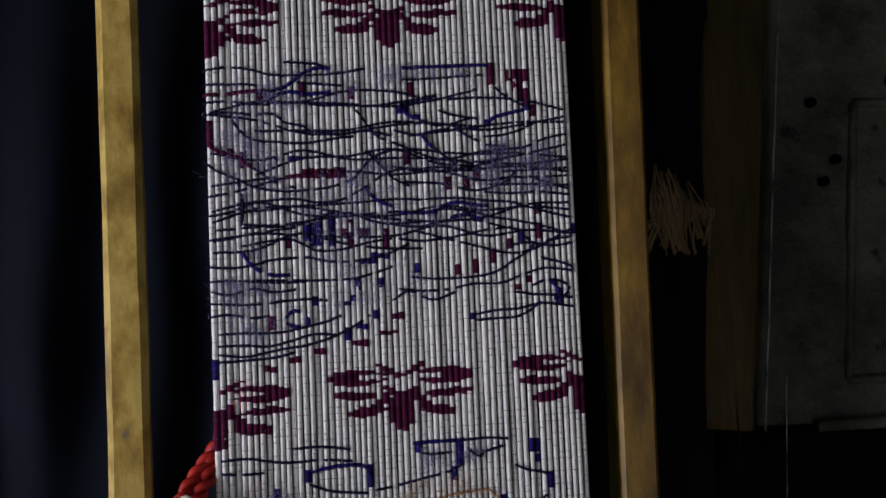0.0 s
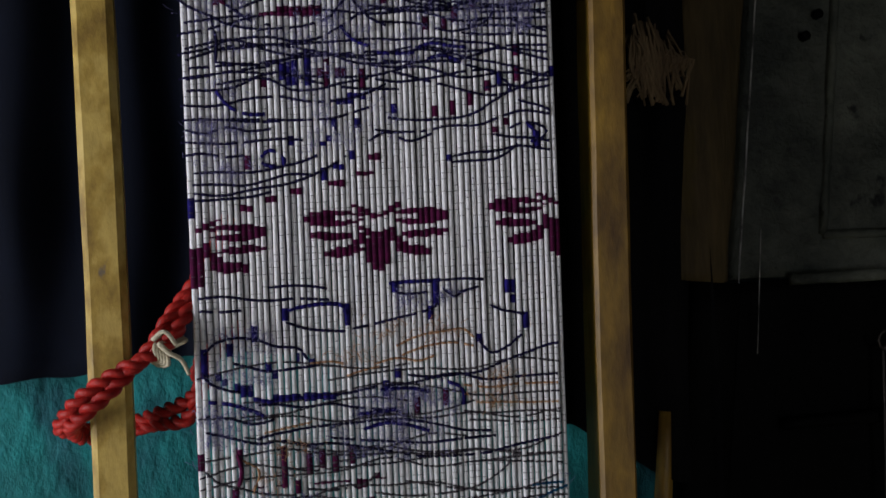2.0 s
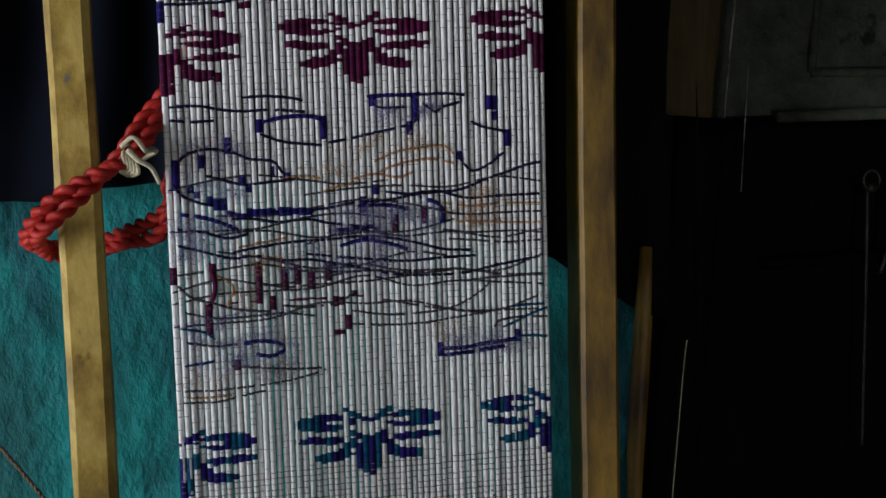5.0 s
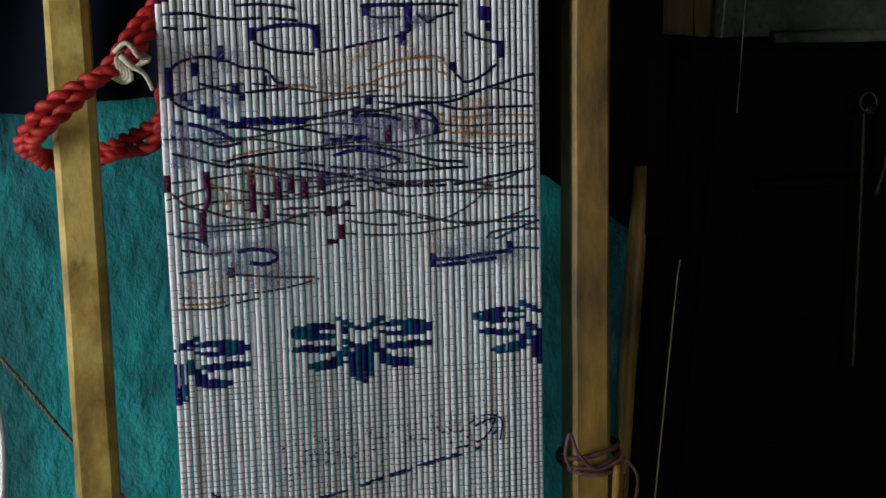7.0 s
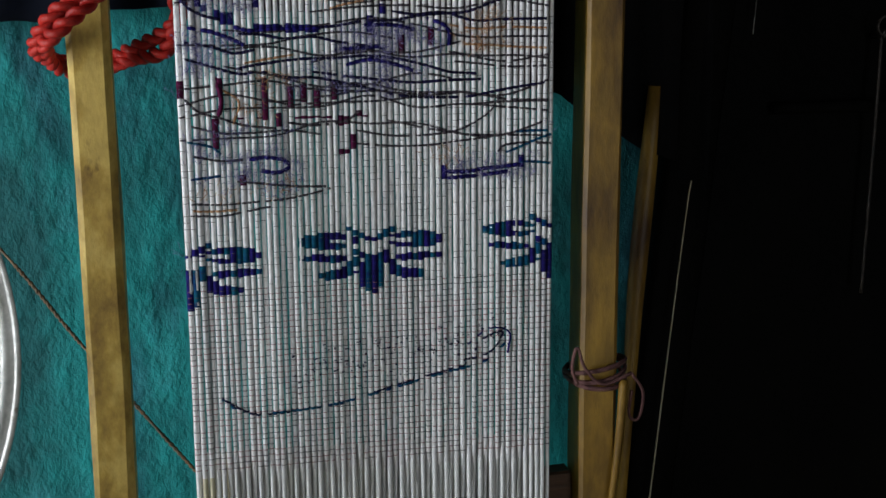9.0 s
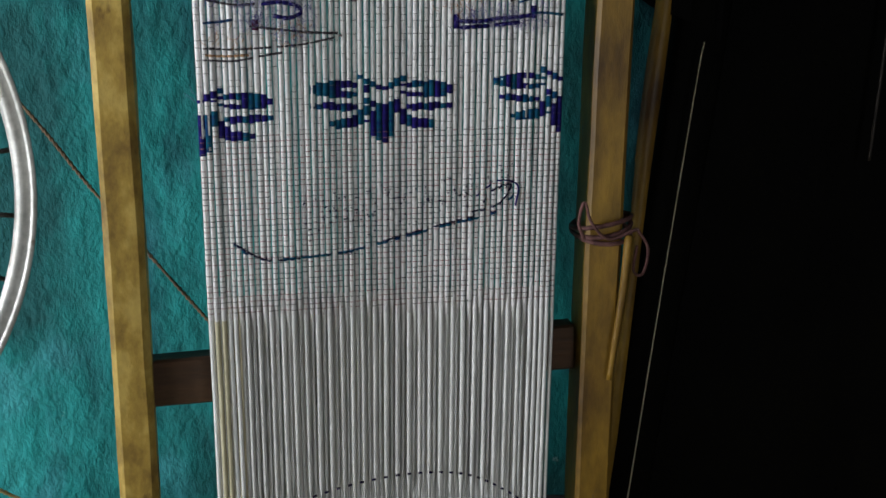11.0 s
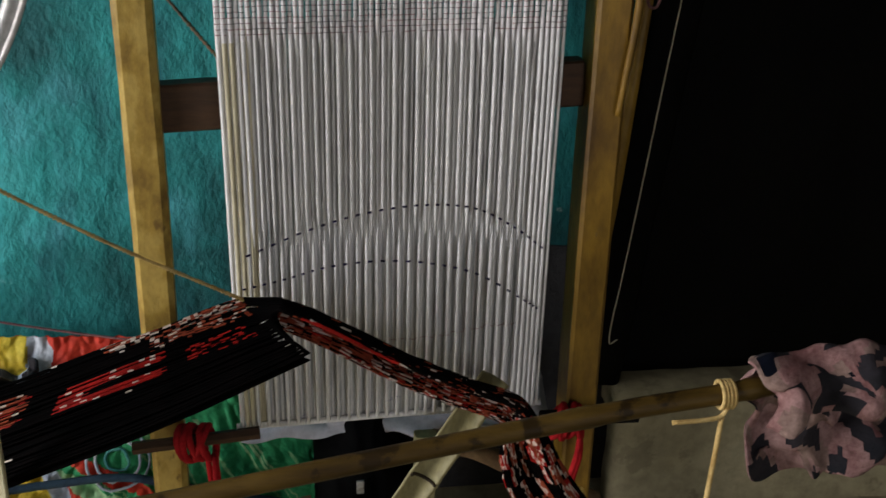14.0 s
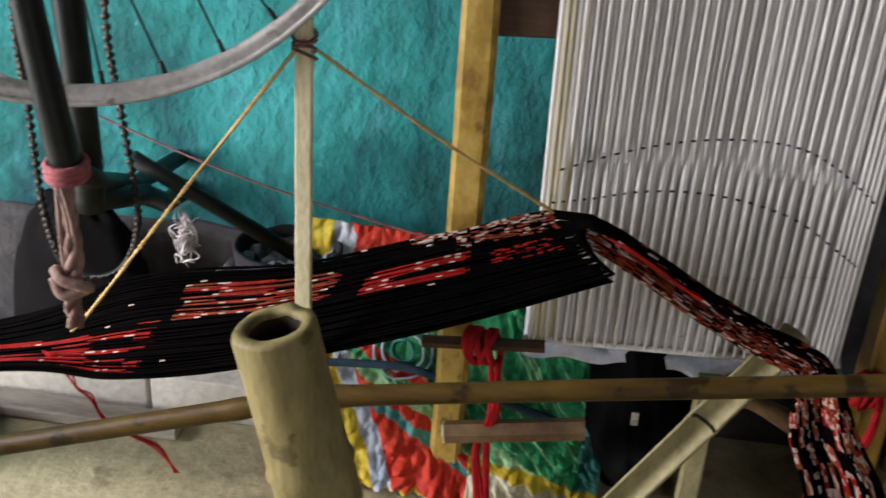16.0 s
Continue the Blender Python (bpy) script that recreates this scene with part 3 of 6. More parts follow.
def filling(L, seed, count, low, high):
    """Further loose threads wandering across the body of a figure."""
    r = random.Random(seed)
    for k in range(count):
        z = low + (high - low) * (k + r.random()) / count
        a, b = r.choice(((-0.197, 0.198), (-0.197, 0.03), (-0.06, 0.198), (-0.15, 0.1), (0.02, 0.198)))
        n, bend = max(3, int((b - a) / 0.045)), r.uniform(-0.02, 0.02)
        L("g" if seed == 42 else "k", *[(a + (b - a) * j / n, z + bend * math.sin(math.pi * j / n) + r.uniform(-0.009, 0.009)) for j in range(n + 1)])


def upper_figure():
    L, W = pens(1.511, 21)
    filling(L, 41, 16, 0.17, 0.36)
    L("k", (-0.117, 0.391), (-0.102, 0.390), (-0.083, 0.389), (-0.065, 0.382))
    L("b", (-0.102, 0.374), (-0.086, 0.383), (-0.065, 0.384))
    L("k", (-0.205, 0.382), (-0.175, 0.385), (-0.151, 0.382), (-0.133, 0.377), (-0.114, 0.376), (-0.096, 0.376), (-0.068, 0.377), (-0.046, 0.380), (-0.027, 0.384))
    L("k", (-0.205, 0.366), (-0.175, 0.366), (-0.157, 0.366), (-0.145, 0.364))
    L("p", (-0.205, 0.355), (-0.182, 0.355), (-0.157, 0.358), (-0.133, 0.358))
    L("b", (-0.133, 0.357), (-0.115, 0.364), (-0.102, 0.373))
    L("k", (-0.102, 0.368), (-0.078, 0.366), (-0.053, 0.364))
    L("b", (-0.133, 0.349), (-0.115, 0.357), (-0.090, 0.355), (-0.066, 0.357))
    L("k", (-0.205, 0.346), (-0.176, 0.347), (-0.152, 0.344), (-0.127, 0.346), (-0.097, 0.345), (-0.078, 0.342), (-0.054, 0.342), (-0.022, 0.341), (0.003, 0.344), (0.028, 0.348), (0.051, 0.353))
    L("k", (-0.205, 0.332), (-0.176, 0.335), (-0.152, 0.332), (-0.131, 0.333), (-0.116, 0.323), (-0.098, 0.319), (-0.089, 0.313))
    L("k", (-0.176, 0.336), (-0.170, 0.321), (-0.159, 0.308), (-0.147, 0.303), (-0.129, 0.302), (-0.104, 0.300), (-0.080, 0.302), (-0.055, 0.306), (-0.042, 0.307))
    L("k", (-0.085, 0.314), (-0.061, 0.309), (-0.030, 0.313), (0.001, 0.307))
    L("p", (-0.198, 0.297), (-0.186, 0.291), (-0.174, 0.288), (-0.164, 0.282), (-0.154, 0.274))
    L("k", (-0.154, 0.274), (-0.139, 0.264), (-0.124, 0.254), (-0.106, 0.251))
    L("b", (-0.130, 0.283), (-0.114, 0.284), (-0.099, 0.283))
    L("p", (-0.118, 0.263), (-0.099, 0.264), (-0.081, 0.266), (-0.056, 0.267))
    L("k", (-0.205, 0.282), (-0.193, 0.272), (-0.181, 0.266), (-0.169, 0.261), (-0.154, 0.253), (-0.136, 0.249), (-0.118, 0.247), (-0.094, 0.248), (-0.069, 0.251), (-0.044, 0.260), (-0.031, 0.275), (-0.018, 0.285), (0.001, 0.291), (0.020, 0.289))
    L("k", (-0.205, 0.242), (-0.178, 0.246), (-0.154, 0.252), (-0.130, 0.259), (-0.105, 0.264))
    L("k", (-0.205, 0.221), (-0.179, 0.225), (-0.155, 0.234), (-0.130, 0.238), (-0.106, 0.238), (-0.082, 0.234), (-0.057, 0.237), (-0.032, 0.250), (-0.006, 0.266), (0.019, 0.270))
    L("k", (-0.191, 0.216), (-0.167, 0.224), (-0.137, 0.227), (-0.112, 0.230), (-0.082, 0.231), (-0.045, 0.233), (-0.001, 0.236), (0.030, 0.235), (0.055, 0.236), (0.081, 0.235), (0.106, 0.232), (0.132, 0.230), (0.157, 0.222), (0.199, 0.211))
    L("k", (-0.167, 0.212), (-0.143, 0.210), (-0.119, 0.211), (-0.095, 0.214), (-0.070, 0.217), (-0.045, 0.219), (-0.002, 0.222), (0.029, 0.220), (0.055, 0.224), (0.086, 0.220), (0.112, 0.213), (0.131, 0.210), (0.163, 0.203), (0.200, 0.192))
    L("k", (-0.205, 0.195), (-0.186, 0.197), (-0.162, 0.200), (-0.137, 0.204), (-0.107, 0.207))
    L("k", (-0.165, 0.188), (-0.138, 0.193), (-0.114, 0.194), (-0.096, 0.186), (-0.084, 0.181), (-0.059, 0.182), (-0.034, 0.188), (-0.003, 0.193))
    L("k", (-0.204, 0.167), (-0.180, 0.165), (-0.156, 0.167), (-0.138, 0.172), (-0.114, 0.174), (-0.096, 0.174), (-0.072, 0.169), (-0.047, 0.169), (-0.022, 0.172), (-0.004, 0.178), (0.015, 0.187))
    L("b", (-0.168, 0.185), (-0.162, 0.175), (-0.151, 0.163), (-0.133, 0.156), (-0.115, 0.156))
    L("k", (-0.157, 0.151), (-0.121, 0.150), (-0.085, 0.149), (-0.048, 0.150), (-0.023, 0.156), (-0.004, 0.162))
    L("k", (-0.203, 0.151), (-0.169, 0.151), (-0.133, 0.148), (-0.097, 0.148))
    L("k", (-0.169, 0.257), (-0.164, 0.234), (-0.167, 0.203))
    L("k", (-0.041, 0.339), (-0.029, 0.323), (-0.017, 0.307), (0.007, 0.297), (0.020, 0.291), (0.045, 0.281), (0.070, 0.278), (0.095, 0.274), (0.121, 0.276))
    L("b", (-0.032, 0.250), (-0.020, 0.236), (-0.002, 0.228))
    L("k", (-0.030, 0.291), (-0.015, 0.275), (-0.000, 0.259), (0.018, 0.250))
    L("b", (0.014, 0.384), (0.042, 0.385), (0.074, 0.386), (0.113, 0.387))
    L("k", (0.013, 0.371), (0.035, 0.371), (0.068, 0.373), (0.106, 0.376))
    L("k", (0.117, 0.364), (0.125, 0.355), (0.134, 0.348), (0.147, 0.342), (0.160, 0.338))
    L("b", (0.107, 0.319), (0.117, 0.327), (0.137, 0.332), (0.157, 0.337))
    L("k", (0.051, 0.351), (0.035, 0.348), (0.009, 0.342))
    L("b", (0.009, 0.340), (0.018, 0.331), (0.030, 0.326))
    L("k", (0.030, 0.326), (0.046, 0.319), (0.065, 0.319), (0.091, 0.326), (0.104, 0.319))
    L("k", (0.053, 0.335), (0.072, 0.329), (0.091, 0.326))
    L("b", (0.030, 0.316), (0.036, 0.303), (0.045, 0.293))
    L("k", (0.045, 0.294), (0.057, 0.284), (0.070, 0.274))
    L("k", (0.002, 0.313), (0.027, 0.308), (0.052, 0.313), (0.071, 0.313), (0.090, 0.303), (0.109, 0.295), (0.128, 0.294))
    L("k", (0.103, 0.305), (0.122, 0.306), (0.142, 0.311), (0.162, 0.320))
    L("k", (0.044, 0.280), (0.070, 0.281), (0.096, 0.287), (0.122, 0.290), (0.148, 0.292), (0.174, 0.302), (0.200, 0.307))
    L("k", (0.000, 0.272), (0.025, 0.269), (0.050, 0.271), (0.076, 0.269), (0.102, 0.274), (0.128, 0.281))
    L("k", (0.121, 0.274), (0.153, 0.273), (0.180, 0.276), (0.200, 0.278))
    L("k", (0.121, 0.265), (0.153, 0.266), (0.200, 0.268))
    L("k", (0.117, 0.258), (0.153, 0.258), (0.200, 0.259))
    L("k", (0.107, 0.250), (0.146, 0.250), (0.200, 0.248))
    L("k", (0.100, 0.242), (0.132, 0.240), (0.165, 0.241), (0.200, 0.237))
    L("k", (0.006, 0.255), (0.031, 0.254), (0.056, 0.252), (0.081, 0.245), (0.100, 0.245), (0.127, 0.254), (0.140, 0.270))
    L("b", (0.049, 0.226), (0.068, 0.231), (0.087, 0.228), (0.106, 0.226))
    L("b", (0.007, 0.221), (0.029, 0.220), (0.048, 0.221))
    L("b", (0.061, 0.214), (0.080, 0.217), (0.099, 0.210))
    L("k", (-0.002, 0.207), (0.029, 0.205), (0.054, 0.211), (0.092, 0.210), (0.118, 0.203), (0.143, 0.198))
    L("k", (0.003, 0.192), (0.028, 0.189), (0.053, 0.191), (0.079, 0.195), (0.098, 0.199), (0.130, 0.202))
    L("k", (0.140, 0.195), (0.152, 0.184), (0.149, 0.176), (0.129, 0.164), (0.115, 0.155), (0.096, 0.149), (0.070, 0.147), (0.039, 0.147), (0.014, 0.150))
    L("k", (0.168, 0.186), (0.200, 0.190))
    L("k", (0.123, 0.181), (0.149, 0.184), (0.175, 0.180), (0.200, 0.183))
    L("k", (0.161, 0.167), (0.187, 0.160), (0.199, 0.154))
    L("k", (0.001, 0.137), (0.026, 0.134), (0.057, 0.135), (0.083, 0.140), (0.115, 0.140), (0.141, 0.149), (0.167, 0.155), (0.199, 0.151))
    L("k", (-0.006, 0.125), (0.013, 0.134), (0.038, 0.124), (0.064, 0.132))
    L("k", (-0.205, 0.128), (-0.170, 0.125), (-0.140, 0.126), (-0.122, 0.128), (-0.097, 0.129), (-0.076, 0.127))
    L("b", (-0.122, 0.110), (-0.113, 0.117), (-0.101, 0.112), (-0.098, 0.103), (-0.110, 0.100), (-0.122, 0.104))
    L("k", (-0.204, 0.113), (-0.182, 0.115), (-0.158, 0.111), (-0.134, 0.113))
    L("k", (-0.202, 0.094), (-0.170, 0.095), (-0.147, 0.094), (-0.123, 0.095), (-0.098, 0.100), (-0.080, 0.104), (-0.061, 0.111))
    L("k", (-0.194, 0.082), (-0.165, 0.082), (-0.141, 0.080), (-0.117, 0.085), (-0.093, 0.091), (-0.068, 0.090))
    L("k", (-0.193, 0.073), (-0.165, 0.070), (-0.141, 0.074), (-0.123, 0.077), (-0.099, 0.080), (-0.074, 0.087), (-0.050, 0.098), (-0.031, 0.110))
    L("k", (-0.192, 0.065), (-0.165, 0.066), (-0.135, 0.068), (-0.111, 0.073))
    L("k", (-0.199, 0.140), (-0.181, 0.136), (-0.157, 0.142), (-0.133, 0.138), (-0.109, 0.140))
    L("k", (0.084, 0.106), (0.107, 0.110), (0.132, 0.111), (0.152, 0.115), (0.165, 0.116), (0.197, 0.111))
    L("k", (0.084, 0.100), (0.106, 0.101), (0.129, 0.102), (0.145, 0.108), (0.159, 0.119))
    L("k", (0.130, 0.130), (0.153, 0.126), (0.172, 0.125), (0.196, 0.121))
    L("k", (0.150, 0.136), (0.166, 0.142), (0.182, 0.140), (0.192, 0.132), (0.181, 0.119))
    L("b", (0.169, 0.142), (0.179, 0.132), (0.175, 0.119))
    W("p", -0.201, -0.195, 0.296, 0.327)
    W("p", -0.175, -0.170, 0.182, 0.215)
    W("p", -0.045, -0.039, 0.348, 0.362)
    W("p", -0.206, -0.201, 0.188, 0.213)
    W("p", -0.116, -0.111, 0.205, 0.220)
    W("p", -0.117, -0.111, 0.183, 0.193)
    W("p", -0.145, -0.130, 0.341, 0.361)
    W("p", -0.103, -0.096, 0.350, 0.366)
    W("p", -0.143, -0.139, 0.325, 0.339)
    W("p", -0.129, -0.124, 0.297, 0.309)
    W("p", -0.180, -0.171, 0.283, 0.294)
    W("p", -0.165, -0.159, 0.272, 0.289)
    W("p", -0.099, -0.054, 0.260, 0.272)
    W("b", -0.099, -0.094, 0.192, 0.210)
    W("b", -0.090, -0.083, 0.185, 0.212)
    W("b", -0.072, -0.066, 0.185, 0.216)
    W("p", -0.054, -0.046, 0.183, 0.213)
    W("p", -0.060, -0.055, 0.194, 0.204)
    W("p", -0.042, -0.029, 0.194, 0.203)
    W("p", -0.015, -0.009, 0.181, 0.203)
    W("b", -0.037, -0.023, 0.165, 0.171)
    W("b", -0.025, -0.010, 0.170, 0.176)
    W("b", -0.211, -0.205, 0.371, 0.383)
    W("p", 0.019, 0.025, 0.350, 0.368)
    W("p", 0.055, 0.061, 0.361, 0.390)
    W("p", 0.049, 0.054, 0.339, 0.355)
    W("p", 0.113, 0.119, 0.364, 0.390)
    W("p", 0.134, 0.155, 0.368, 0.381)
    W("p", 0.141, 0.150, 0.355, 0.368)
    W("p", 0.147, 0.155, 0.345, 0.359)
    W("p", 0.154, 0.159, 0.338, 0.346)
    W("p", 0.159, 0.168, 0.327, 0.342)
    W("b", 0.009, 0.016, 0.332, 0.340)
    W("b", 0.026, 0.031, 0.325, 0.332)
    W("b", 0.104, 0.111, 0.315, 0.324)
    W("p", 0.013, 0.019, 0.274, 0.288)
    W("p", 0.056, 0.062, 0.245, 0.260)
    W("p", 0.078, 0.086, 0.246, 0.255)
    W("p", 0.092, 0.098, 0.254, 0.271)
    W("p", 0.113, 0.120, 0.270, 0.280)
    W("p", 0.157, 0.162, 0.215, 0.228)
    W("p", 0.160, 0.166, 0.187, 0.206)
    W("b", 0.138, 0.145, 0.184, 0.199)
    W("p", 0.124, 0.130, 0.177, 0.189)
    W("p", 0.085, 0.091, 0.150, 0.167)
    W("p", 0.107, 0.114, 0.162, 0.178)
    W("b", 0.018, 0.024, 0.154, 0.166)
    W("p", 0.065, 0.071, 0.149, 0.162)
    W("p", 0.147, 0.152, 0.138, 0.146)
    W("p", 0.130, 0.135, 0.131, 0.138)
    W("p", -0.169, -0.164, 0.134, 0.159)
    W("p", -0.140, -0.135, 0.097, 0.112)
    W("b", -0.201, -0.196, 0.046, 0.067)
    W("p", -0.203, -0.198, 0.020, 0.040)
    W("b", -0.091, -0.085, 0.121, 0.130)
    W("b", -0.061, -0.055, 0.119, 0.125)
    W("b", -0.054, -0.049, 0.124, 0.132)
    W("b", -0.048, -0.041, 0.137, 0.148)
    W("b", -0.062, -0.055, 0.083, 0.098)
    W("b", -0.044, -0.036, 0.094, 0.101)
    W("b", -0.030, -0.023, 0.104, 0.116)
    W("b", -0.024, -0.018, 0.115, 0.131)
    W("b", -0.018, -0.011, 0.138, 0.150)
    W("p", -0.149, -0.133, 0.052, 0.058)
    W("p", -0.120, -0.105, 0.060, 0.068)
    W("p", -0.096, -0.078, 0.069, 0.076)
    W("p", -0.053, -0.035, 0.076, 0.082)
    W("p", -0.022, 0.002, 0.087, 0.092)
    W("p", -0.009, 0.009, 0.104, 0.110)
    W("b", 0.075, 0.082, 0.099, 0.107)
    W("b", 0.175, 0.181, 0.113, 0.132)
    W("b", 0.199, 0.204, 0.192, 0.205)
    fluff(1.511, 4, ((-0.16, 0.32, 0.03, 0.05, 22), (-0.09, 0.36, 0.05, 0.02, 14), (0.14, 0.27, 0.04, 0.025, 40), (0.02, 0.24, 0.09, 0.04, 30), (-0.1, 0.22, 0.08, 0.05, 26), (-0.16, 0.12, 0.03, 0.03, 22), (0.04, 0.375, 0.05, 0.008, 10), (-0.03, 0.15, 0.06, 0.03, 12)), M_LILAC, "lilac loose thread ends")


def lower_figure():
    L, W = pens(1.096, 22, 0.22)
    filling(L, 42, 13, 0.15, 0.3)
    L("k", (-0.193, 0.377), (-0.164, 0.378), (-0.141, 0.374), (-0.118, 0.372), (-0.089, 0.373), (-0.054, 0.370))
    L("k", (-0.118, 0.386), (-0.094, 0.387), (-0.071, 0.385), (-0.057, 0.382))
    L("k", (-0.193, 0.364), (-0.170, 0.362), (-0.147, 0.363))
    L("b", (-0.101, 0.360), (-0.084, 0.364), (-0.063, 0.366), (-0.043, 0.364), (-0.037, 0.353))
    L("k", (-0.102, 0.348), (-0.079, 0.340), (-0.055, 0.337), (-0.032, 0.335))
    L("k", (-0.032, 0.338), (-0.008, 0.342), (0.016, 0.347), (0.041, 0.352), (0.056, 0.356), (0.062, 0.362))
    L("b", (0.010, 0.385), (0.030, 0.386), (0.057, 0.386), (0.066, 0.387))
    L("k", (0.013, 0.376), (0.029, 0.373), (0.057, 0.374))
    L("k", (0.066, 0.386), (0.091, 0.387), (0.115, 0.385))
    L("k", (0.069, 0.377), (0.081, 0.368), (0.090, 0.373), (0.109, 0.378))
    L("k", (0.120, 0.357), (0.133, 0.351), (0.151, 0.347), (0.158, 0.344))
    L("k", (0.154, 0.323), (0.138, 0.311), (0.119, 0.305), (0.104, 0.322))
    L("o", (0.015, 0.317), (0.040, 0.327), (0.070, 0.331), (0.089, 0.332), (0.101, 0.322))
    L("o", (0.021, 0.307), (0.046, 0.315), (0.076, 0.318), (0.101, 0.313))
    L("k", (-0.189, 0.317), (-0.177, 0.329), (-0.154, 0.334), (-0.131, 0.330), (-0.114, 0.323), (-0.091, 0.320), (-0.080, 0.307))
    L("k", (-0.192, 0.300), (-0.184, 0.288), (-0.168, 0.280), (-0.151, 0.276))
    L("k", (-0.161, 0.308), (-0.138, 0.301), (-0.121, 0.297), (-0.092, 0.299), (-0.068, 0.301))
    L("b", (-0.139, 0.269), (-0.122, 0.265), (-0.099, 0.267), (-0.070, 0.267), (-0.049, 0.268))
    L("o", (-0.080, 0.303), (-0.056, 0.304), (-0.042, 0.301))
    L("o", (-0.039, 0.288), (-0.021, 0.293), (-0.003, 0.296))
    L("o", (-0.009, 0.299), (0.015, 0.304), (0.039, 0.300), (0.057, 0.305))
    L("k", (-0.058, 0.268), (-0.034, 0.270), (-0.004, 0.275), (0.026, 0.276), (0.057, 0.281), (0.081, 0.283), (0.106, 0.285), (0.137, 0.296), (0.163, 0.304), (0.182, 0.310), (0.196, 0.312))
    L("k", (-0.134, 0.262), (-0.111, 0.261), (-0.087, 0.257), (-0.058, 0.259), (-0.034, 0.254), (-0.011, 0.251), (0.019, 0.246))
    L("b", (-0.185, 0.268), (-0.162, 0.264), (-0.140, 0.256), (-0.128, 0.250))
    L("k", (-0.189, 0.253), (-0.163, 0.249), (-0.140, 0.242), (-0.117, 0.246))
    L("b", (0.063, 0.278), (0.081, 0.271), (0.087, 0.262), (0.086, 0.249))
    L("k", (0.027, 0.285), (0.051, 0.282), (0.081, 0.284), (0.112, 0.276), (0.149, 0.277), (0.195, 0.278))
    L("b", (-0.004, 0.271), (0.026, 0.271), (0.050, 0.266))
    L("b", (-0.035, 0.246), (-0.011, 0.247), (0.013, 0.249))
    L("b", (-0.023, 0.230), (0.001, 0.235), (0.025, 0.231), (0.049, 0.223))
    L("o", (-0.129, 0.232), (-0.106, 0.236), (-0.070, 0.242))
    L("k", (-0.135, 0.227), (-0.106, 0.232), (-0.071, 0.236), (-0.035, 0.237), (-0.005, 0.239), (0.025, 0.237), (0.061, 0.229), (0.086, 0.222), (0.117, 0.220))
    L("k", (-0.189, 0.236), (-0.164, 0.229), (-0.135, 0.221), (-0.112, 0.223), (-0.083, 0.217), (-0.059, 0.217), (-0.036, 0.213), (-0.000, 0.205), (0.036, 0.197), (0.073, 0.195), (0.110, 0.196), (0.147, 0.203), (0.193, 0.210))
    L("g", (-0.113, 0.196), (-0.084, 0.189), (-0.060, 0.190), (-0.025, 0.191), (0.011, 0.192), (0.054, 0.196), (0.097, 0.200))
    L("k", (-0.059, 0.223), (-0.024, 0.218), (0.012, 0.214), (0.048, 0.211), (0.085, 0.213), (0.123, 0.214))
    L("g", (-0.014, 0.161), (0.022, 0.155), (0.059, 0.155), (0.096, 0.160), (0.128, 0.177), (0.141, 0.195))
    L("g", (-0.014, 0.147), (0.022, 0.144), (0.059, 0.144), (0.096, 0.148), (0.133, 0.152))
    L("k", (-0.191, 0.195), (-0.177, 0.182), (-0.154, 0.175), (-0.132, 0.168), (-0.097, 0.164))
    L("g", (-0.189, 0.168), (-0.155, 0.160), (-0.120, 0.160), (-0.085, 0.162), (-0.050, 0.157))
    L("k", (-0.085, 0.170), (-0.061, 0.167), (-0.043, 0.168))
    L("k", (-0.010, 0.182), (-0.022, 0.173), (-0.037, 0.168))
    L("k", (-0.140, 0.109), (-0.111, 0.106), (-0.081, 0.103), (-0.046, 0.102))
    L("g", (-0.189, 0.086), (-0.158, 0.085), (-0.123, 0.087), (-0.088, 0.090), (-0.058, 0.096), (-0.043, 0.100))
    L("g", (-0.190, 0.074), (-0.158, 0.073), (-0.129, 0.078), (-0.106, 0.082))
    L("o", (-0.187, 0.079), (-0.170, 0.078), (-0.141, 0.079))
    L("b", (-0.127, 0.132), (-0.110, 0.134), (-0.092, 0.131), (-0.086, 0.124), (-0.098, 0.118), (-0.116, 0.120))
    L("k", (-0.185, 0.136), (-0.156, 0.131), (-0.133, 0.132))
    L("t", (-0.190, 0.151), (-0.167, 0.146), (-0.156, 0.138))
    L("t", (-0.188, 0.112), (-0.168, 0.114), (-0.157, 0.116))
    L("b", (0.082, 0.115), (0.107, 0.115), (0.126, 0.118), (0.151, 0.120), (0.164, 0.122))
    L("b", (0.082, 0.108), (0.113, 0.110), (0.132, 0.112), (0.151, 0.114))
    L("t", (0.149, 0.135), (0.165, 0.141), (0.184, 0.149), (0.200, 0.154))
    L("t", (0.164, 0.124), (0.183, 0.124), (0.199, 0.122))
    L("t", (0.159, 0.157), (0.178, 0.158), (0.200, 0.158))
    L("k", (0.139, 0.136), (0.146, 0.142), (0.165, 0.145), (0.200, 0.144))
    L("o", (0.087, 0.271), (0.118, 0.267), (0.149, 0.269), (0.195, 0.268))
    L("g", (0.087, 0.261), (0.118, 0.258), (0.149, 0.259), (0.196, 0.259))
    L("o", (0.099, 0.251), (0.130, 0.250), (0.161, 0.248), (0.195, 0.247))
    L("g", (0.086, 0.243), (0.117, 0.239), (0.161, 0.239), (0.196, 0.236))
    L("g", (0.092, 0.233), (0.123, 0.230), (0.154, 0.227), (0.195, 0.228))
    L("g", (0.103, 0.187), (0.134, 0.189), (0.166, 0.190), (0.196, 0.190))
    L("o", (-0.153, 0.205), (-0.136, 0.192), (-0.143, 0.168))
    L("p", (-0.159, 0.217), (-0.154, 0.193), (-0.160, 0.169))
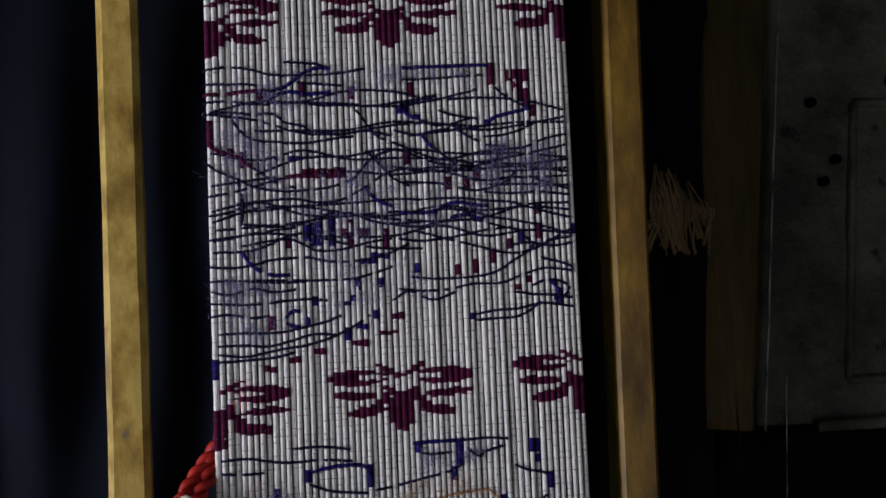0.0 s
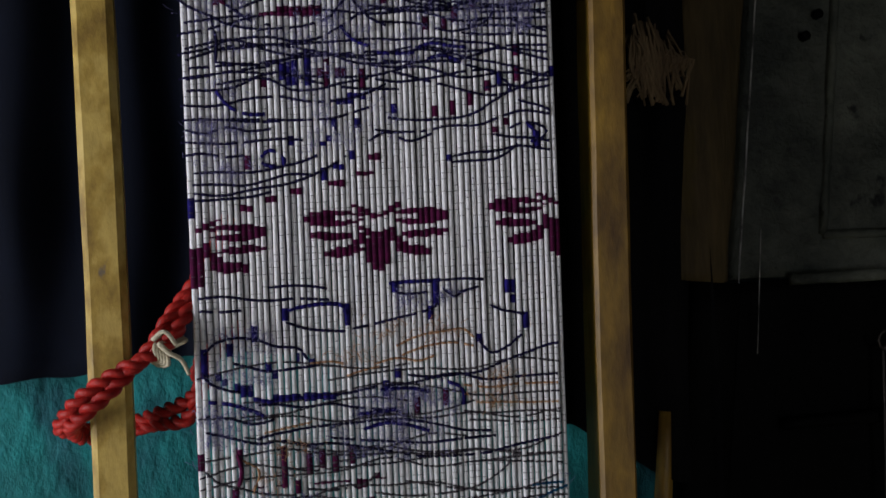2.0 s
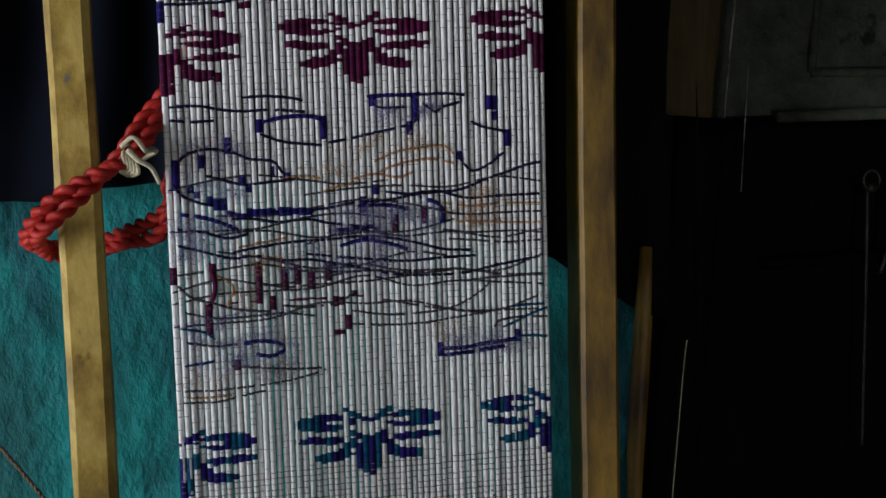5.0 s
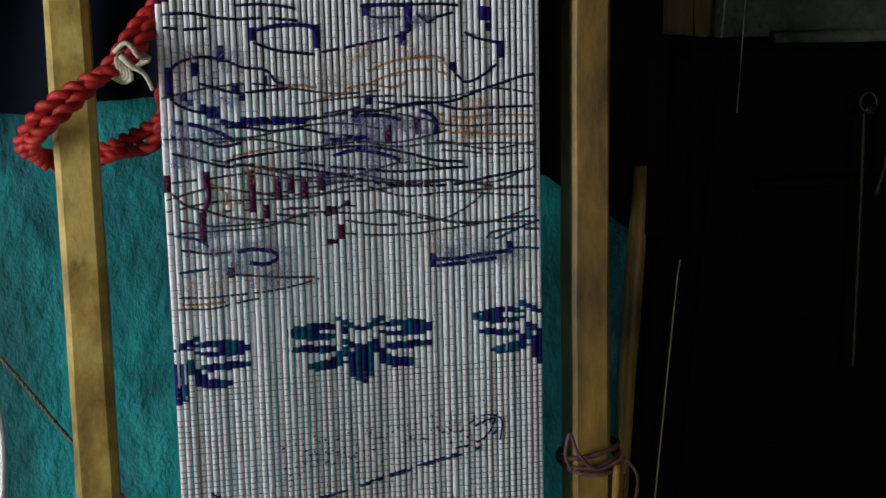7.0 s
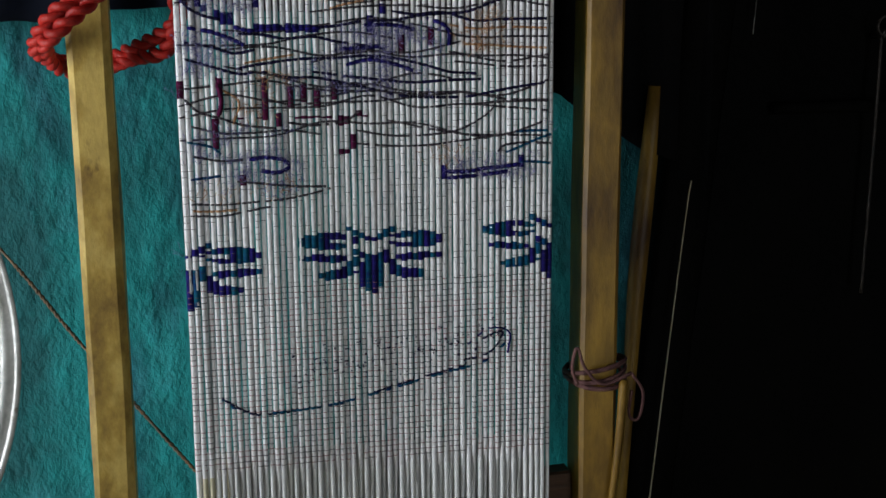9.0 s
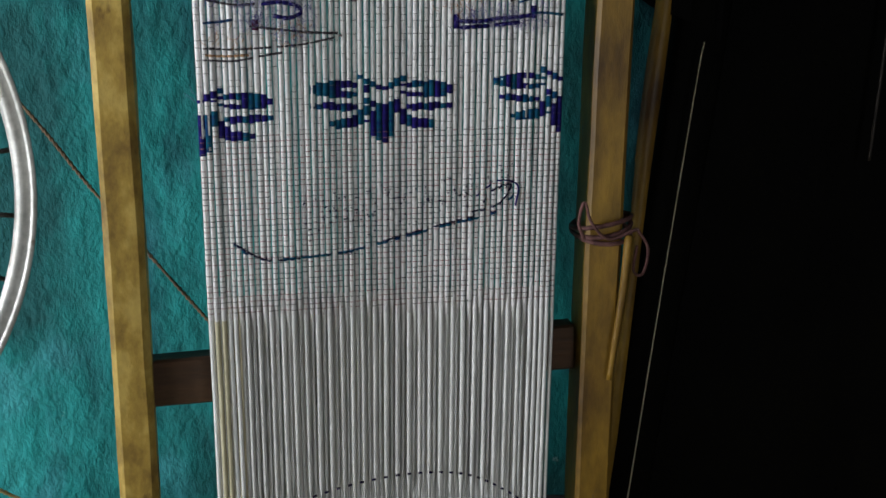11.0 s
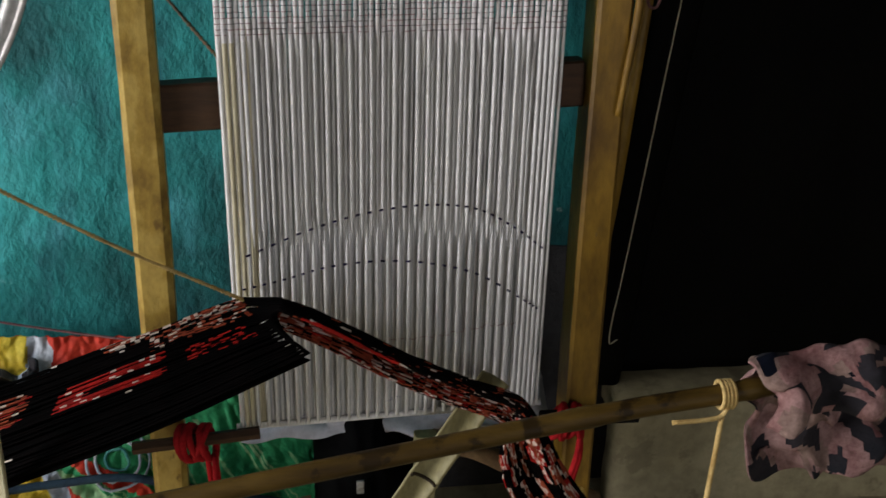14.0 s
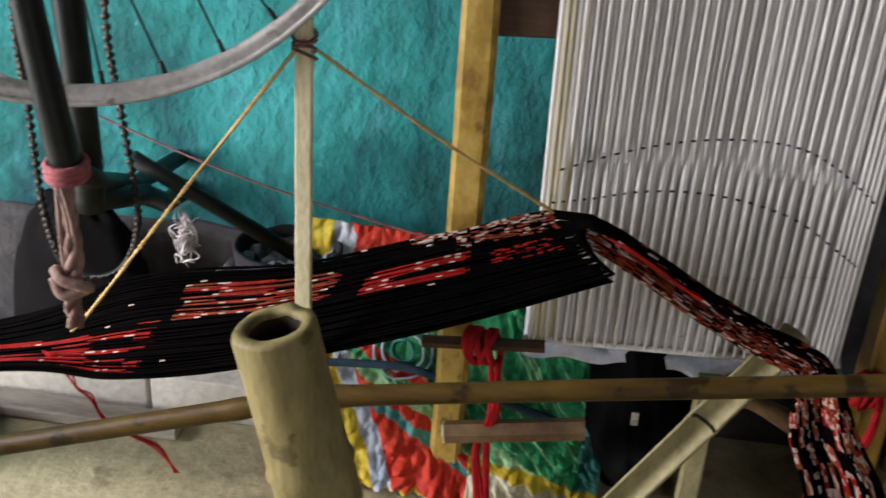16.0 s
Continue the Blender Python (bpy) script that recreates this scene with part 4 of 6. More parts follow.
    W("b", -0.103, -0.096, 0.349, 0.362)
    W("b", -0.040, -0.033, 0.340, 0.365)
    W("b", 0.010, 0.018, 0.374, 0.386)
    W("b", 0.023, 0.029, 0.351, 0.372)
    W("b", 0.060, 0.066, 0.359, 0.386)
    W("b", 0.052, 0.059, 0.344, 0.358)
    W("b", 0.114, 0.120, 0.367, 0.386)
    W("b", 0.135, 0.149, 0.369, 0.384)
    W("b", 0.142, 0.152, 0.357, 0.367)
    W("b", 0.153, 0.161, 0.328, 0.348)
    W("b", 0.101, 0.107, 0.316, 0.326)
    W("b", -0.192, -0.186, 0.291, 0.323)
    W("b", -0.181, -0.172, 0.288, 0.296)
    W("b", -0.172, -0.163, 0.283, 0.291)
    W("b", -0.159, -0.149, 0.276, 0.286)
    W("b", -0.149, -0.139, 0.271, 0.282)
    W("b", -0.140, -0.135, 0.327, 0.344)
    W("b", -0.165, -0.160, 0.314, 0.328)
    W("b", -0.124, -0.119, 0.297, 0.306)
    W("b", -0.117, -0.111, 0.288, 0.297)
    W("b", -0.091, -0.086, 0.303, 0.314)
    W("b", -0.080, -0.073, 0.298, 0.307)
    W("b", -0.116, -0.049, 0.263, 0.271)
    W("b", -0.001, 0.004, 0.262, 0.280)
    W("b", 0.015, 0.021, 0.282, 0.293)
    W("p", 0.115, 0.120, 0.275, 0.285)
    W("p", 0.094, 0.099, 0.259, 0.275)
    W("p", 0.062, 0.068, 0.250, 0.269)
    W("p", 0.034, 0.039, 0.240, 0.261)
    W("p", -0.113, -0.107, 0.172, 0.217)
    W("p", -0.095, -0.092, 0.195, 0.207)
    W("p", -0.084, -0.079, 0.184, 0.207)
    W("p", -0.069, -0.065, 0.191, 0.209)
    W("p", -0.056, -0.051, 0.185, 0.205)
    W("p", -0.037, -0.033, 0.192, 0.213)
    W("p", -0.156, -0.151, 0.196, 0.216)
    W("p", -0.148, -0.004, 0.174, 0.176)
    W("p", -0.034, -0.022, 0.166, 0.175)
    W("p", -0.013, -0.007, 0.175, 0.182)
    W("p", -0.019, -0.013, 0.141, 0.156)
    W("p", -0.031, -0.020, 0.135, 0.141)
    W("p", -0.196, -0.192, 0.195, 0.213)
    W("p", -0.162, -0.157, 0.143, 0.175)
    W("p", -0.140, -0.134, 0.105, 0.115)
    W("p", -0.099, -0.095, 0.166, 0.179)
    W("b", 0.079, 0.086, 0.107, 0.121)
    W("b", 0.164, 0.169, 0.118, 0.131)
    fluff(1.096, 5, ((-0.15, 0.31, 0.03, 0.03, 14), (-0.16, 0.24, 0.03, 0.02, 16), (0.02, 0.25, 0.05, 0.02, 26), (0.0, 0.22, 0.08, 0.02, 20), (-0.13, 0.13, 0.05, 0.04, 26), (0.13, 0.12, 0.05, 0.01, 14), (0.05, 0.37, 0.03, 0.01, 8)), M_LILAC, "lilac loose thread ends")


upper_figure()
lower_figure()


def orange_fluff():
    bm = bmesh.new()
    r = random.Random(9)
    for x, z, n in ((-0.03, 1.405, 40), (0.0, 1.43, 26), (0.06, 1.43, 40), (0.12, 1.35, 60), (0.13, 1.375, 40), (-0.1, 1.31, 40), (-0.12, 1.28, 30), (0.08, 1.23, 30), (-0.1, 1.2, 24), (-0.16, 1.19, 18)):
        fuzzy(bm, (x, -0.004, z), (0.014, 0.0005, 0.006), n, 0.008)
    part("loose_fluff", bm, M_ORANGE, HARNESS, "orange and tan loose thread ends")["kind"] = "stuff"


orange_fluff()


def lower_stitches():
    # the wandering green-black thread across the fine check
    line([(-0.165, 0.968), (-0.135, 0.952), (-0.06, 0.955), (0.0, 0.967), (0.07, 0.985), (0.125, 0.998), (0.15, 1.02)], 0.0015, M_TEALYARN, 0.3)
    line([(-0.165, 0.97), (-0.133, 0.951), (-0.1, 0.951), (-0.03, 0.958)], 0.0013, M_BLACKTHREAD, 0.2)
    line([(0.1, 1.0), (0.13, 1.008), (0.145, 1.03), (0.125, 1.025), (0.112, 1.01)], 0.0012)
    line([(0.0, 0.969), (0.07, 0.987), (0.13, 1.0)], 0.0012, M_BLACKTHREAD, 0.4)
    line([(0.105, 1.018), (0.13, 1.035), (0.152, 1.03), (0.15, 1.005)], 0.001, M_BLUE, 0.3)
    bm = bmesh.new()
    r = random.Random(17)
    for _ in range(210):
        x = r.uniform(-0.09, 0.15)
        z = 1.005 + 0.12 * (x + 0.05) + r.gauss(0, 0.014)
        y = front_y(x, z) - 0.0006
        tube(bm, [(x, y, z), (x + r.uniform(0.001, 0.003), y, z + r.uniform(-0.001, 0.001))], 0.0009, 4)
    part("stitch_specks", bm, M_BLACKTHREAD, HARNESS, "small dark stitched specks")["kind"] = "stuff"
    for keys, z_shift in (([(-0.176, 0.624), (-0.1, 0.656), (-0.03, 0.676), (0.04, 0.684), (0.1, 0.678), (0.15, 0.652), (0.194, 0.617)], 0), ([(-0.182, 0.58), (-0.13, 0.592), (-0.08, 0.606), (-0.016, 0.612), (0.05, 0.606), (0.11, 0.588), (0.166, 0.552), (0.19, 0.535)], 0)):
        bm = bmesh.new()
        pts = curve_points([(x, 0, z) for x, z in keys], 60)
        for a, b in zip(pts[::2], pts[1::2]):
            y = -0.0062
            tube(bm, [(a.x, y, a.z), (b.x * 0.7 + a.x * 0.3, y, b.z * 0.7 + a.z * 0.3)], 0.0013, 5)
        part("binding_stitch", bm, M_BLACKTHREAD, HARNESS, "black dashed binding stitches in an arch")["kind"] = "stuff"
    line([(-0.03, 0.495), (0.05, 0.5), (0.12, 0.512), (0.17, 0.515)], 0.0004, M_REDTICK, 0.3)
    bm = bmesh.new()
    for x, z in ((-0.2, 1.9), (-0.2, 1.78), (-0.197, 1.65), (0.198, 1.42), (-0.196, 1.3), (0.2, 1.26), (-0.195, 1.13), (-0.11, 0.4), (0.0, 0.41), (0.11, 0.44)):
        fuzzy(bm, (x, -0.004, z), (0.003, 0.001, 0.006), 4, 0.011, r=0.0002)
    part("stray_fibres", bm, M_LILAC, HARNESS, "stray fibres at the edges")["kind"] = "stuff"


lower_stitches()

# ---- red rope on the upright ----


def red_rope():
    t = thing("red_rope", "doubled red plastic rope looped round the upright", "rope")
    for off in (-0.0095, 0.0095):
        bm = bmesh.new()
        keys = [(-0.16, 0.035, 1.55 + off), (-0.197, 0.022, 1.49), (-0.215 + off * 0.8, 0.0, 1.455), (-0.236 + off * 0.6, -0.016, 1.424), (-0.275 + off * 0.3, -0.02, 1.395 + off * 0.8),
                (-0.312, -0.016, 1.368 + off), (-0.334 - off * 0.5, 0.014, 1.345), (-0.325, 0.075, 1.328 + off * 0.4), (-0.29, 0.1, 1.328 + off * 0.4), (-0.25, 0.07, 1.34 + off * 0.5), (-0.212, 0.04, 1.352 + off), (-0.197, 0.03, 1.375), (-0.19 + off * 0.5, 0.032, 1.405), (-0.15, 0.04, 1.44)]
        rope(bm, curve_points(keys, 190), 0.0084, 2, 0.034, 8)
        part("rope_turn", bm, M_REDROPE, t)
    bm = bmesh.new()
    for k in range(5):
        c = Vector((-0.236 + 0.003 * k, -0.004, 1.426 - 0.002 * k))
        ring = [c + Vector((math.cos(q) * 0.012, math.sin(q) * 0.021, math.cos(q) * -0.004 + math.sin(q) * 0.004)) + Vector((0.008 * math.sin(q * 2), 0, 0.016 * math.cos(q))) for q in [2 * math.pi * i / 14 for i in range(14)]]
        tube(bm, ring, 0.0024, 6, closed=True)
    tube(bm, curve_points([(-0.232, -0.026, 1.43), (-0.222, -0.03, 1.42), (-0.21, -0.026, 1.412), (-0.203, -0.022, 1.396)], 12), lambda f: 0.0032 - 0.0012 * f, 6)
    tube(bm, curve_points([(-0.238, -0.026, 1.434), (-0.225, -0.034, 1.442), (-0.214, -0.03, 1.428)], 10), 0.0024, 6)
    part("rag_tie", bm, M_CREAM, t, "cream rag knotted round the rope")
    return t


red_rope()


def post_tie():
    t = thing("string_tie", "maroon string wound round the brown upright, holding a twig", "string")
    bm = bmesh.new()
    for k in range(3):
        z = 0.966 + 0.006 * k
        ring = [(0.263 + math.cos(q) * 0.035, 0.034 + math.sin(q) * 0.038, z + 0.008 * math.sin(q + k)) for q in [2 * math.pi * i / 20 for i in range(20)]]
        tube(bm, ring, 0.0028, 6, closed=True)
    tube(bm, curve_points([(0.232, -0.004, 0.965), (0.224, -0.008, 0.985), (0.229, -0.01, 1.01), (0.239, -0.008, 0.985), (0.261, -0.008, 0.965), (0.296, -0.002, 0.975)], 24), 0.002, 6)
    tube(bm, curve_points([(0.296, -0.002, 0.975), (0.311, 0.0, 0.95), (0.306, 0.0, 0.92), (0.294, -0.002, 0.925), (0.296, -0.004, 0.955)], 24), 0.0019, 6)
    part("winding", bm, M_MAROON, t)
    bm = bmesh.new()
    tube(bm, curve_points([(0.286, -0.004, 0.968), (0.282, -0.004, 0.9), (0.276, -0.003, 0.84), (0.271, -0.002, 0.79)], 18), lambda f: 0.0052 - 0.0015 * f, 6)
    part("twig", bm, M_BROWNPOST, t, "thin dangling twig")


post_tie()

# ---- cloths hung behind the loom ----


def hung_cloths():
    t = thing("hanging_cloth", "dark navy cloth hanging in folds against the wall", "cloth")
    bm = bmesh.new()
    cloth(bm, lambda u, v: (-0.98 + 0.92 * u + 0.02 * wav(u * 6, v * 3), 0.19 + 0.012 * math.sin(u * 46 + 2 * v) * (0.3 + 0.7 * v) + 0.02 * wav(u * 9, v * 4),
                            2.3 + (1.388 + 0.012 * math.sin(u * 9) + 0.01 * wav(u * 14, 1) - 2.3) * v), 130, 40)
    part("drape", bm, M_NAVY, t)
    t = thing("hanging_cloth", "black cloth hanging with a slanting hem beside the upright", "cloth")
    bm = bmesh.new()
    cloth(bm, lambda u, v: (-0.04 + 0.49 * u, 0.165 + 0.014 * math.sin(u * 40 + v) + 0.015 * wav(u * 8, v * 4, 4), 2.3 + (1.44 - 0.26 * u - 0.02 * wav(u * 9, 2) - 2.3) * v), 90, 36)
    part("drape", bm, M_BLACKCLOTH, t)
    t = thing("washing_line", "cord from which the cloths hang", "cord")
    bm = bmesh.new()
    tube(bm, [(-2.38, 0.19, 2.31), (-0.9, 0.188, 2.3), (0.6, 0.17, 2.3), (2.2, 0.17, 2.32)], 0.004, 6)
    part("line", bm, M_JUTE, t)
    t = thing("straw_bundle", "tan straw fibre bundle hung beside the upright", "straw")
    bm = bmesh.new()
    for k in range(90):
        x = rng.uniform(0.335, 0.4)
        top = 1.795 - (x - 0.345) * 0.55 + rng.uniform(-0.03, 0.012)
        tube(bm, curve_points([(x, 0.13 + rng.uniform(-0.012, 0.012), top), (x + rng.uniform(-0.02, 0.02), 0.118, 1.745), (x - 0.006 + rng.uniform(-0.028, 0.028), 0.125, 1.7 + rng.uniform(-0.012, 0.03))], 6), rng.uniform(0.0012, 0.003), 4)
    part("straw_fibre", bm, M_STRAW, t)["kind"] = "stuff"


hung_cloths()

# ---- dark cupboard and jamb ----


def cupboard():
    t = thing("old_cupboard", "grimy dark green painted cupboard with sunken panels and brown wooden stiles", "cupboard")
    sh = lambda x, z: x + 0.105 * (z - 1.0)
    bm = bmesh.new()
    beam(bm, (0.43, 0.188, 1.465), (0.516, 0.188, 2.25), 0.088, 0.04, bevel=0.007, rings=50, wobble=0.004, seed=5)
    part("stile", bm, M_DARKWOOD, t, "sooty brown wooden stile")
    # the stile's lower piece has the falling light put into its colour
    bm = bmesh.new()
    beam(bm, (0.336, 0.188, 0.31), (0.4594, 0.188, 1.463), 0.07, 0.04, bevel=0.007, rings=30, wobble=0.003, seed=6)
    part("stile", bm, M_SHADEBLACK, t, "lower stile, coloured black for shade")
    bm = bmesh.new()
    tube(bm, [(0.356 + 0.075 * (z - 1.0) + 0.006 * wav(z * 3, 1), 0.165, z) for z in [0.5 + 0.05 * i for i in range(17)]], lambda f: 0.011 + 0.002 * math.sin(f * 10), 8)
    part("edge_strip", bm, M_BROWNPOST, t, "yellow-brown bamboo edge strip")
    leaves = {}
    # the lower leaf is black to paint shade, the upper keeps its paint
    for name, za, zb, m, lab in (("upper_leaf", 2.25, 1.465, M_DOOR, "grimy dented green upper leaf"), ("lower_leaf", 1.46, 0.312, M_SHADEBLACK, "lower leaf, coloured black for shade")):
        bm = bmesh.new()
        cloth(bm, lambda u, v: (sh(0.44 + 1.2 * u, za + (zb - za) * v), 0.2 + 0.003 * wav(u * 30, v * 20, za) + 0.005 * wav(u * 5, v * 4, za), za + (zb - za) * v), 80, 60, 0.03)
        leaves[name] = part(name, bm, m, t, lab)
    for z0, z1 in ((1.52, 1.9),):
        for x0, x1 in ((0.57, 0.9), (1.0, 1.35)):
            bm = bmesh.new()
            for (ax, az), (bx, bz) in (((x0, z0), (x1, z0)), ((x1, z0), (x1, z1)), ((x1, z1), (x0, z1)), ((x0, z1), (x0, z0))):
                tube(bm, [(sh(ax + (bx - ax) * i / 12, az + (bz - az) * i / 12), 0.199 + 0.002 * wav(ax * 9 + i, az * 5), az + (bz - az) * i / 12) for i in range(13)], 0.007, 6)
            part("moulding", bm, M_DOOR, leaves["upper_leaf"])
    # the lower rail takes the same painted shade
    for z, m in ((1.27, M_SHADEBLACK), (1.462, M_DOOR)):
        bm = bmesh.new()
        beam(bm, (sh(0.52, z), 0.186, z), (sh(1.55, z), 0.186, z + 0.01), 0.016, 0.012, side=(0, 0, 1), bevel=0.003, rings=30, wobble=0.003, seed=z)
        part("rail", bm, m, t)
    bm = bmesh.new()
    tube(bm, [(0.695 + 0.012 * math.cos(q), 0.17, 1.375 + 0.013 * math.sin(q)) for q in [2 * math.pi * i / 14 for i in range(14)]], 0.002, 6, closed=True)
    tube(bm, [(0.695, 0.165, 1.365), (0.695, 0.2, 1.365)], 0.006, 8)
    part("hasp", bm, M_CHAIN, leaves["lower_leaf"], "dark iron ring hasp")
    # thin pale strips stand in for the light caught on the leaf edge
    bm = bmesh.new()
    tube(bm, [(0.558 - 0.113 * (2.043 - z) + 0.0015 * wav(z * 14, 3), 0.18, z) for z in [2.2 - 0.02 * i for i in range(41)]], lambda f: 0.0012 + 0.0011 * max(0.0, wav(f * 22, 5)), 6)
    part("leaf_edge", bm, M_EDGELIGHT, leaves["upper_leaf"], "pale strip painted as the highlight on the leaf edge")
    bm = bmesh.new()
    tube(bm, [(0.527 - 0.078 * (1.526 - z), 0.18, z) for z in [1.53 - 0.015 * i for i in range(12)]], lambda f: 0.0008 + 0.0005 * wav(f * 9, 2), 6)
    part("leaf_edge", bm, M_EDGELIGHT, leaves["upper_leaf"], "pale strip painted as the highlight on the leaf edge")
    for x, z in ((0.6, 1.9), (0.63, 1.82), (0.61, 1.79), (0.72, 1.93)):
        bm = bmesh.new()
        tube(bm, [(x, 0.2, z), (x, 0.19, z)], 0.007, 8)
        part("bolt_hole", bm, M_SHADEBLACK, leaves["upper_leaf"], "dark worn bolt hole")
    bm = bmesh.new()
    tube(bm, curve_points([(0.69, 0.172, 1.37), (0.686, 0.17, 1.25), (0.682, 0.172, 1.1), (0.679, 0.172, 1.02)], 24), 0.0024, 6)
    tube(bm, curve_points([(0.725, 0.17, 1.36), (0.722, 0.17, 1.3), (0.708, 0.172, 1.25)], 12), 0.003, 6)
    part("iron_rod", bm, M_CHAIN, leaves["lower_leaf"], "thin iron rod of the latch")
    t2 = thing("hanging_thread", "thin white thread slanting past the dark cupboard", "thread")
    bm = bmesh.new()
    tube(bm, curve_points([(0.424, 0.15, 1.18), (0.417, 0.15, 1.129), (0.388, 0.15, 0.86), (0.357, 0.15, 0.56), (0.34, 0.15, 0.405), (0.352, 0.148, 0.398)], 60), 0.0011, 5)
    part("thread", bm, M_CREAM, t2)


cupboard()

# ---- bicycle-wheel spinning gear ----
WC, WK = Vector((-0.659, -0.233, 1.075)), 0.29
WU = Vector((1, WK, 0)).normalized()


def wheel_gear():
    t = thing("spinning_wheel", "steel bicycle wheel on a black fork with a hanging chain", "wheel")
    R = 0.33
    up, ax = Vector((0, 0, 1)), WU.cross(Vector((0, 0, 1)))
    bm = bmesh.new()
    prof = [(0.0, -0.011), (0.004, -0.0135), (0.004, -0.0095), (-0.006, -0.0085), (-0.014, -0.004), (-0.015, 0.004), (-0.006, 0.0085), (0.004, 0.0095), (0.004, 0.0135), (0.0, 0.011), (-0.003, 0.006), (-0.003, -0.006)]
    rings = []
    for i in range(120):
        q = 2 * math.pi * i / 120
        d = WU * math.cos(q) + up * math.sin(q)
        rings.append([bm.verts.new(WC + d * (R + a) + ax * b) for a, b in prof])
    for i in range(120):
        a, b = rings[i], rings[(i + 1) % 120]
        for k in range(len(prof)):
            bm.faces.new((a[k], a[(k + 1) % len(prof)], b[(k + 1) % len(prof)], b[k]))
    bmesh.ops.recalc_face_normals(bm, faces=bm.faces)
    rim = part("rim", bm, M_RIM, t, "worn steel rim without a tyre")
    bm = bmesh.new()
    tube(bm, [WC - ax * 0.045, WC + ax * 0.045], 0.016, 14)
    for s in (-1, 1):
        tube(bm, [WC + ax * 0.03 * s, WC + ax * 0.034 * s], 0.028, 18)
    part("hub", bm, M_CHAIN, t, "dark hub")
    for k in range(32):
        q = 2 * math.pi * (k + 0.4) / 32
        s = 1 if k % 2 else -1
        q0 = q + (0.75 if (k // 2) % 2 else -0.75)
        bm = bmesh.new()
        a = WC + (WU * math.cos(q0) + up * math.sin(q0)) * 0.025 + ax * 0.032 * s
        b = WC + (WU * math.cos(q) + up * math.sin(q)) * (R - 0.014)
        tube(bm, [a, b], 0.0012, 5)
        tube(bm, [b.lerp(a, 0.045), b], 0.0026, 6)
        part("spoke", bm, M_CHAIN, t)
    bm = bmesh.new()
    tube(bm, curve_points([WC - ax * -0.06, (-0.672, -0.3, 0.95), (-0.665, -0.3, 0.86), (-0.648, -0.3, 0.715), (-0.645, -0.298, 0.69)], 24), lambda f: 0.0135 + 0.003 * f, 12)
    stem = part("front_tube", bm, M_TUBE, t, "black-green enamelled fork tube with chipped paint")
    bm = bmesh.new()
    tube(bm, curve_points([WC + ax * -0.06, (-0.692, -0.17, 0.9), (-0.69, -0.17, 0.825), (-0.688, -0.17, 0.671), (-0.69, -0.17, 0.59)], 20), 0.0165, 12)
    part("rear_tube", bm, M_TUBE, t, "black-green enamelled fork tube")
    bm = bmesh.new()
    tube(bm, [(-0.69, -0.17, 0.6), (-0.7, 0.0, 0.53), (-0.72, 0.12, 0.46), (-0.73, 0.235, 0.43)], 0.014, 10)
    tube(bm, [(-0.645, -0.298, 0.7), (-0.69, -0.14, 0.61), (-0.73, 0.05, 0.52), (-0.74, 0.235, 0.48)], 0.012, 10)
    part("leg", bm, M_TUBE, t)
    bm = bmesh.new()
    tube(bm, [(-0.72, 0.02, 0.57), (-0.62, 0.08, 0.475), (-0.48, 0.12, 0.37)], 0.011, 10)
    part("brace", bm, M_TUBE, t)
    bm = bmesh.new()
    tube(bm, [(-0.71, -0.105, 1.075), (-0.712, -0.1, 1.075)], 0.055, 24)
    part("sprocket", bm, M_CHAIN, t, "oily sprocket")
    bm = bmesh.new()
    loop = curve_points([(-0.655, -0.1, 1.08), (-0.683, -0.1, 0.808), (-0.676, -0.1, 0.68), (-0.667, -0.1, 0.544), (-0.7, -0.1, 0.47), (-0.76, -0.1, 0.465), (-0.784, -0.1, 0.539), (-0.787, -0.1, 0.68), (-0.789, -0.1, 0.799), (-0.765, -0.1, 1.08), (-0.71, -0.1, 1.13)], 128)
    for i, (c, d) in enumerate(zip(loop, loop[1:])):
        tube(bm, [c + Vector((0, -0.003, 0)), c + Vector((0, 0.003, 0))], 0.0044, 8)
        tube(bm, [c, d], 0.0046 if i % 2 else 0.003, 6, squash=0.6)
    part("chain", bm, M_CHAIN, t, "oily black roller chain")["kind"] = "stuff"
    bm = bmesh.new()
    for k in range(3):
        z = 0.62 - 0.006 * k
        tube(bm, [(-0.646 + 0.0185 * math.cos(q), -0.3 + 0.0185 * math.sin(q), z + 0.085 + 0.002 * math.sin(q)) for q in [2 * math.pi * i / 14 for i in range(14)]], 0.0042, 6, closed=True)
    part("rag_band", bm, M_PINKBAND, stem, "faded pink rag bound round the tube")
    bm = bmesh.new()
    rope(bm, curve_points([(-0.646, -0.312, 0.695), (-0.641, -0.318, 0.65), (-0.64, -0.318, 0.61), (-0.648, -0.316, 0.57), (-0.65, -0.312, 0.53)], 60), 0.009, 3, 0.07, 6)
    tube(bm, curve_points([(-0.66, -0.322, 0.6), (-0.648, -0.332, 0.594), (-0.63, -0.33, 0.588), (-0.628, -0.32, 0.58), (-0.65, -0.33, 0.575), (-0.662, -0.322, 0.59)], 30), 0.006, 6)
    part("string_wrap", bm, M_DUSTY, stem, "dusty twisted string knotted below the band")
    for k in range(4):
        x = -0.645 + rng.uniform(-0.011, 0.011)
        bm = bmesh.new()
        tube(bm, curve_points([(x, -0.322, 0.688), (x + 0.008 * rng.uniform(-1, 1), -0.325, 0.65), (x + 0.01 * rng.uniform(-1, 1), -0.32, 0.6), (x + 0.008 * rng.uniform(-1, 1), -0.315, 0.55)], 14), 0.0026, 5)
        part("string_tail", bm, M_DUSTY, stem, "dusty pink string tail")


wheel_gear()

# ---- slat, ropes and warp ----


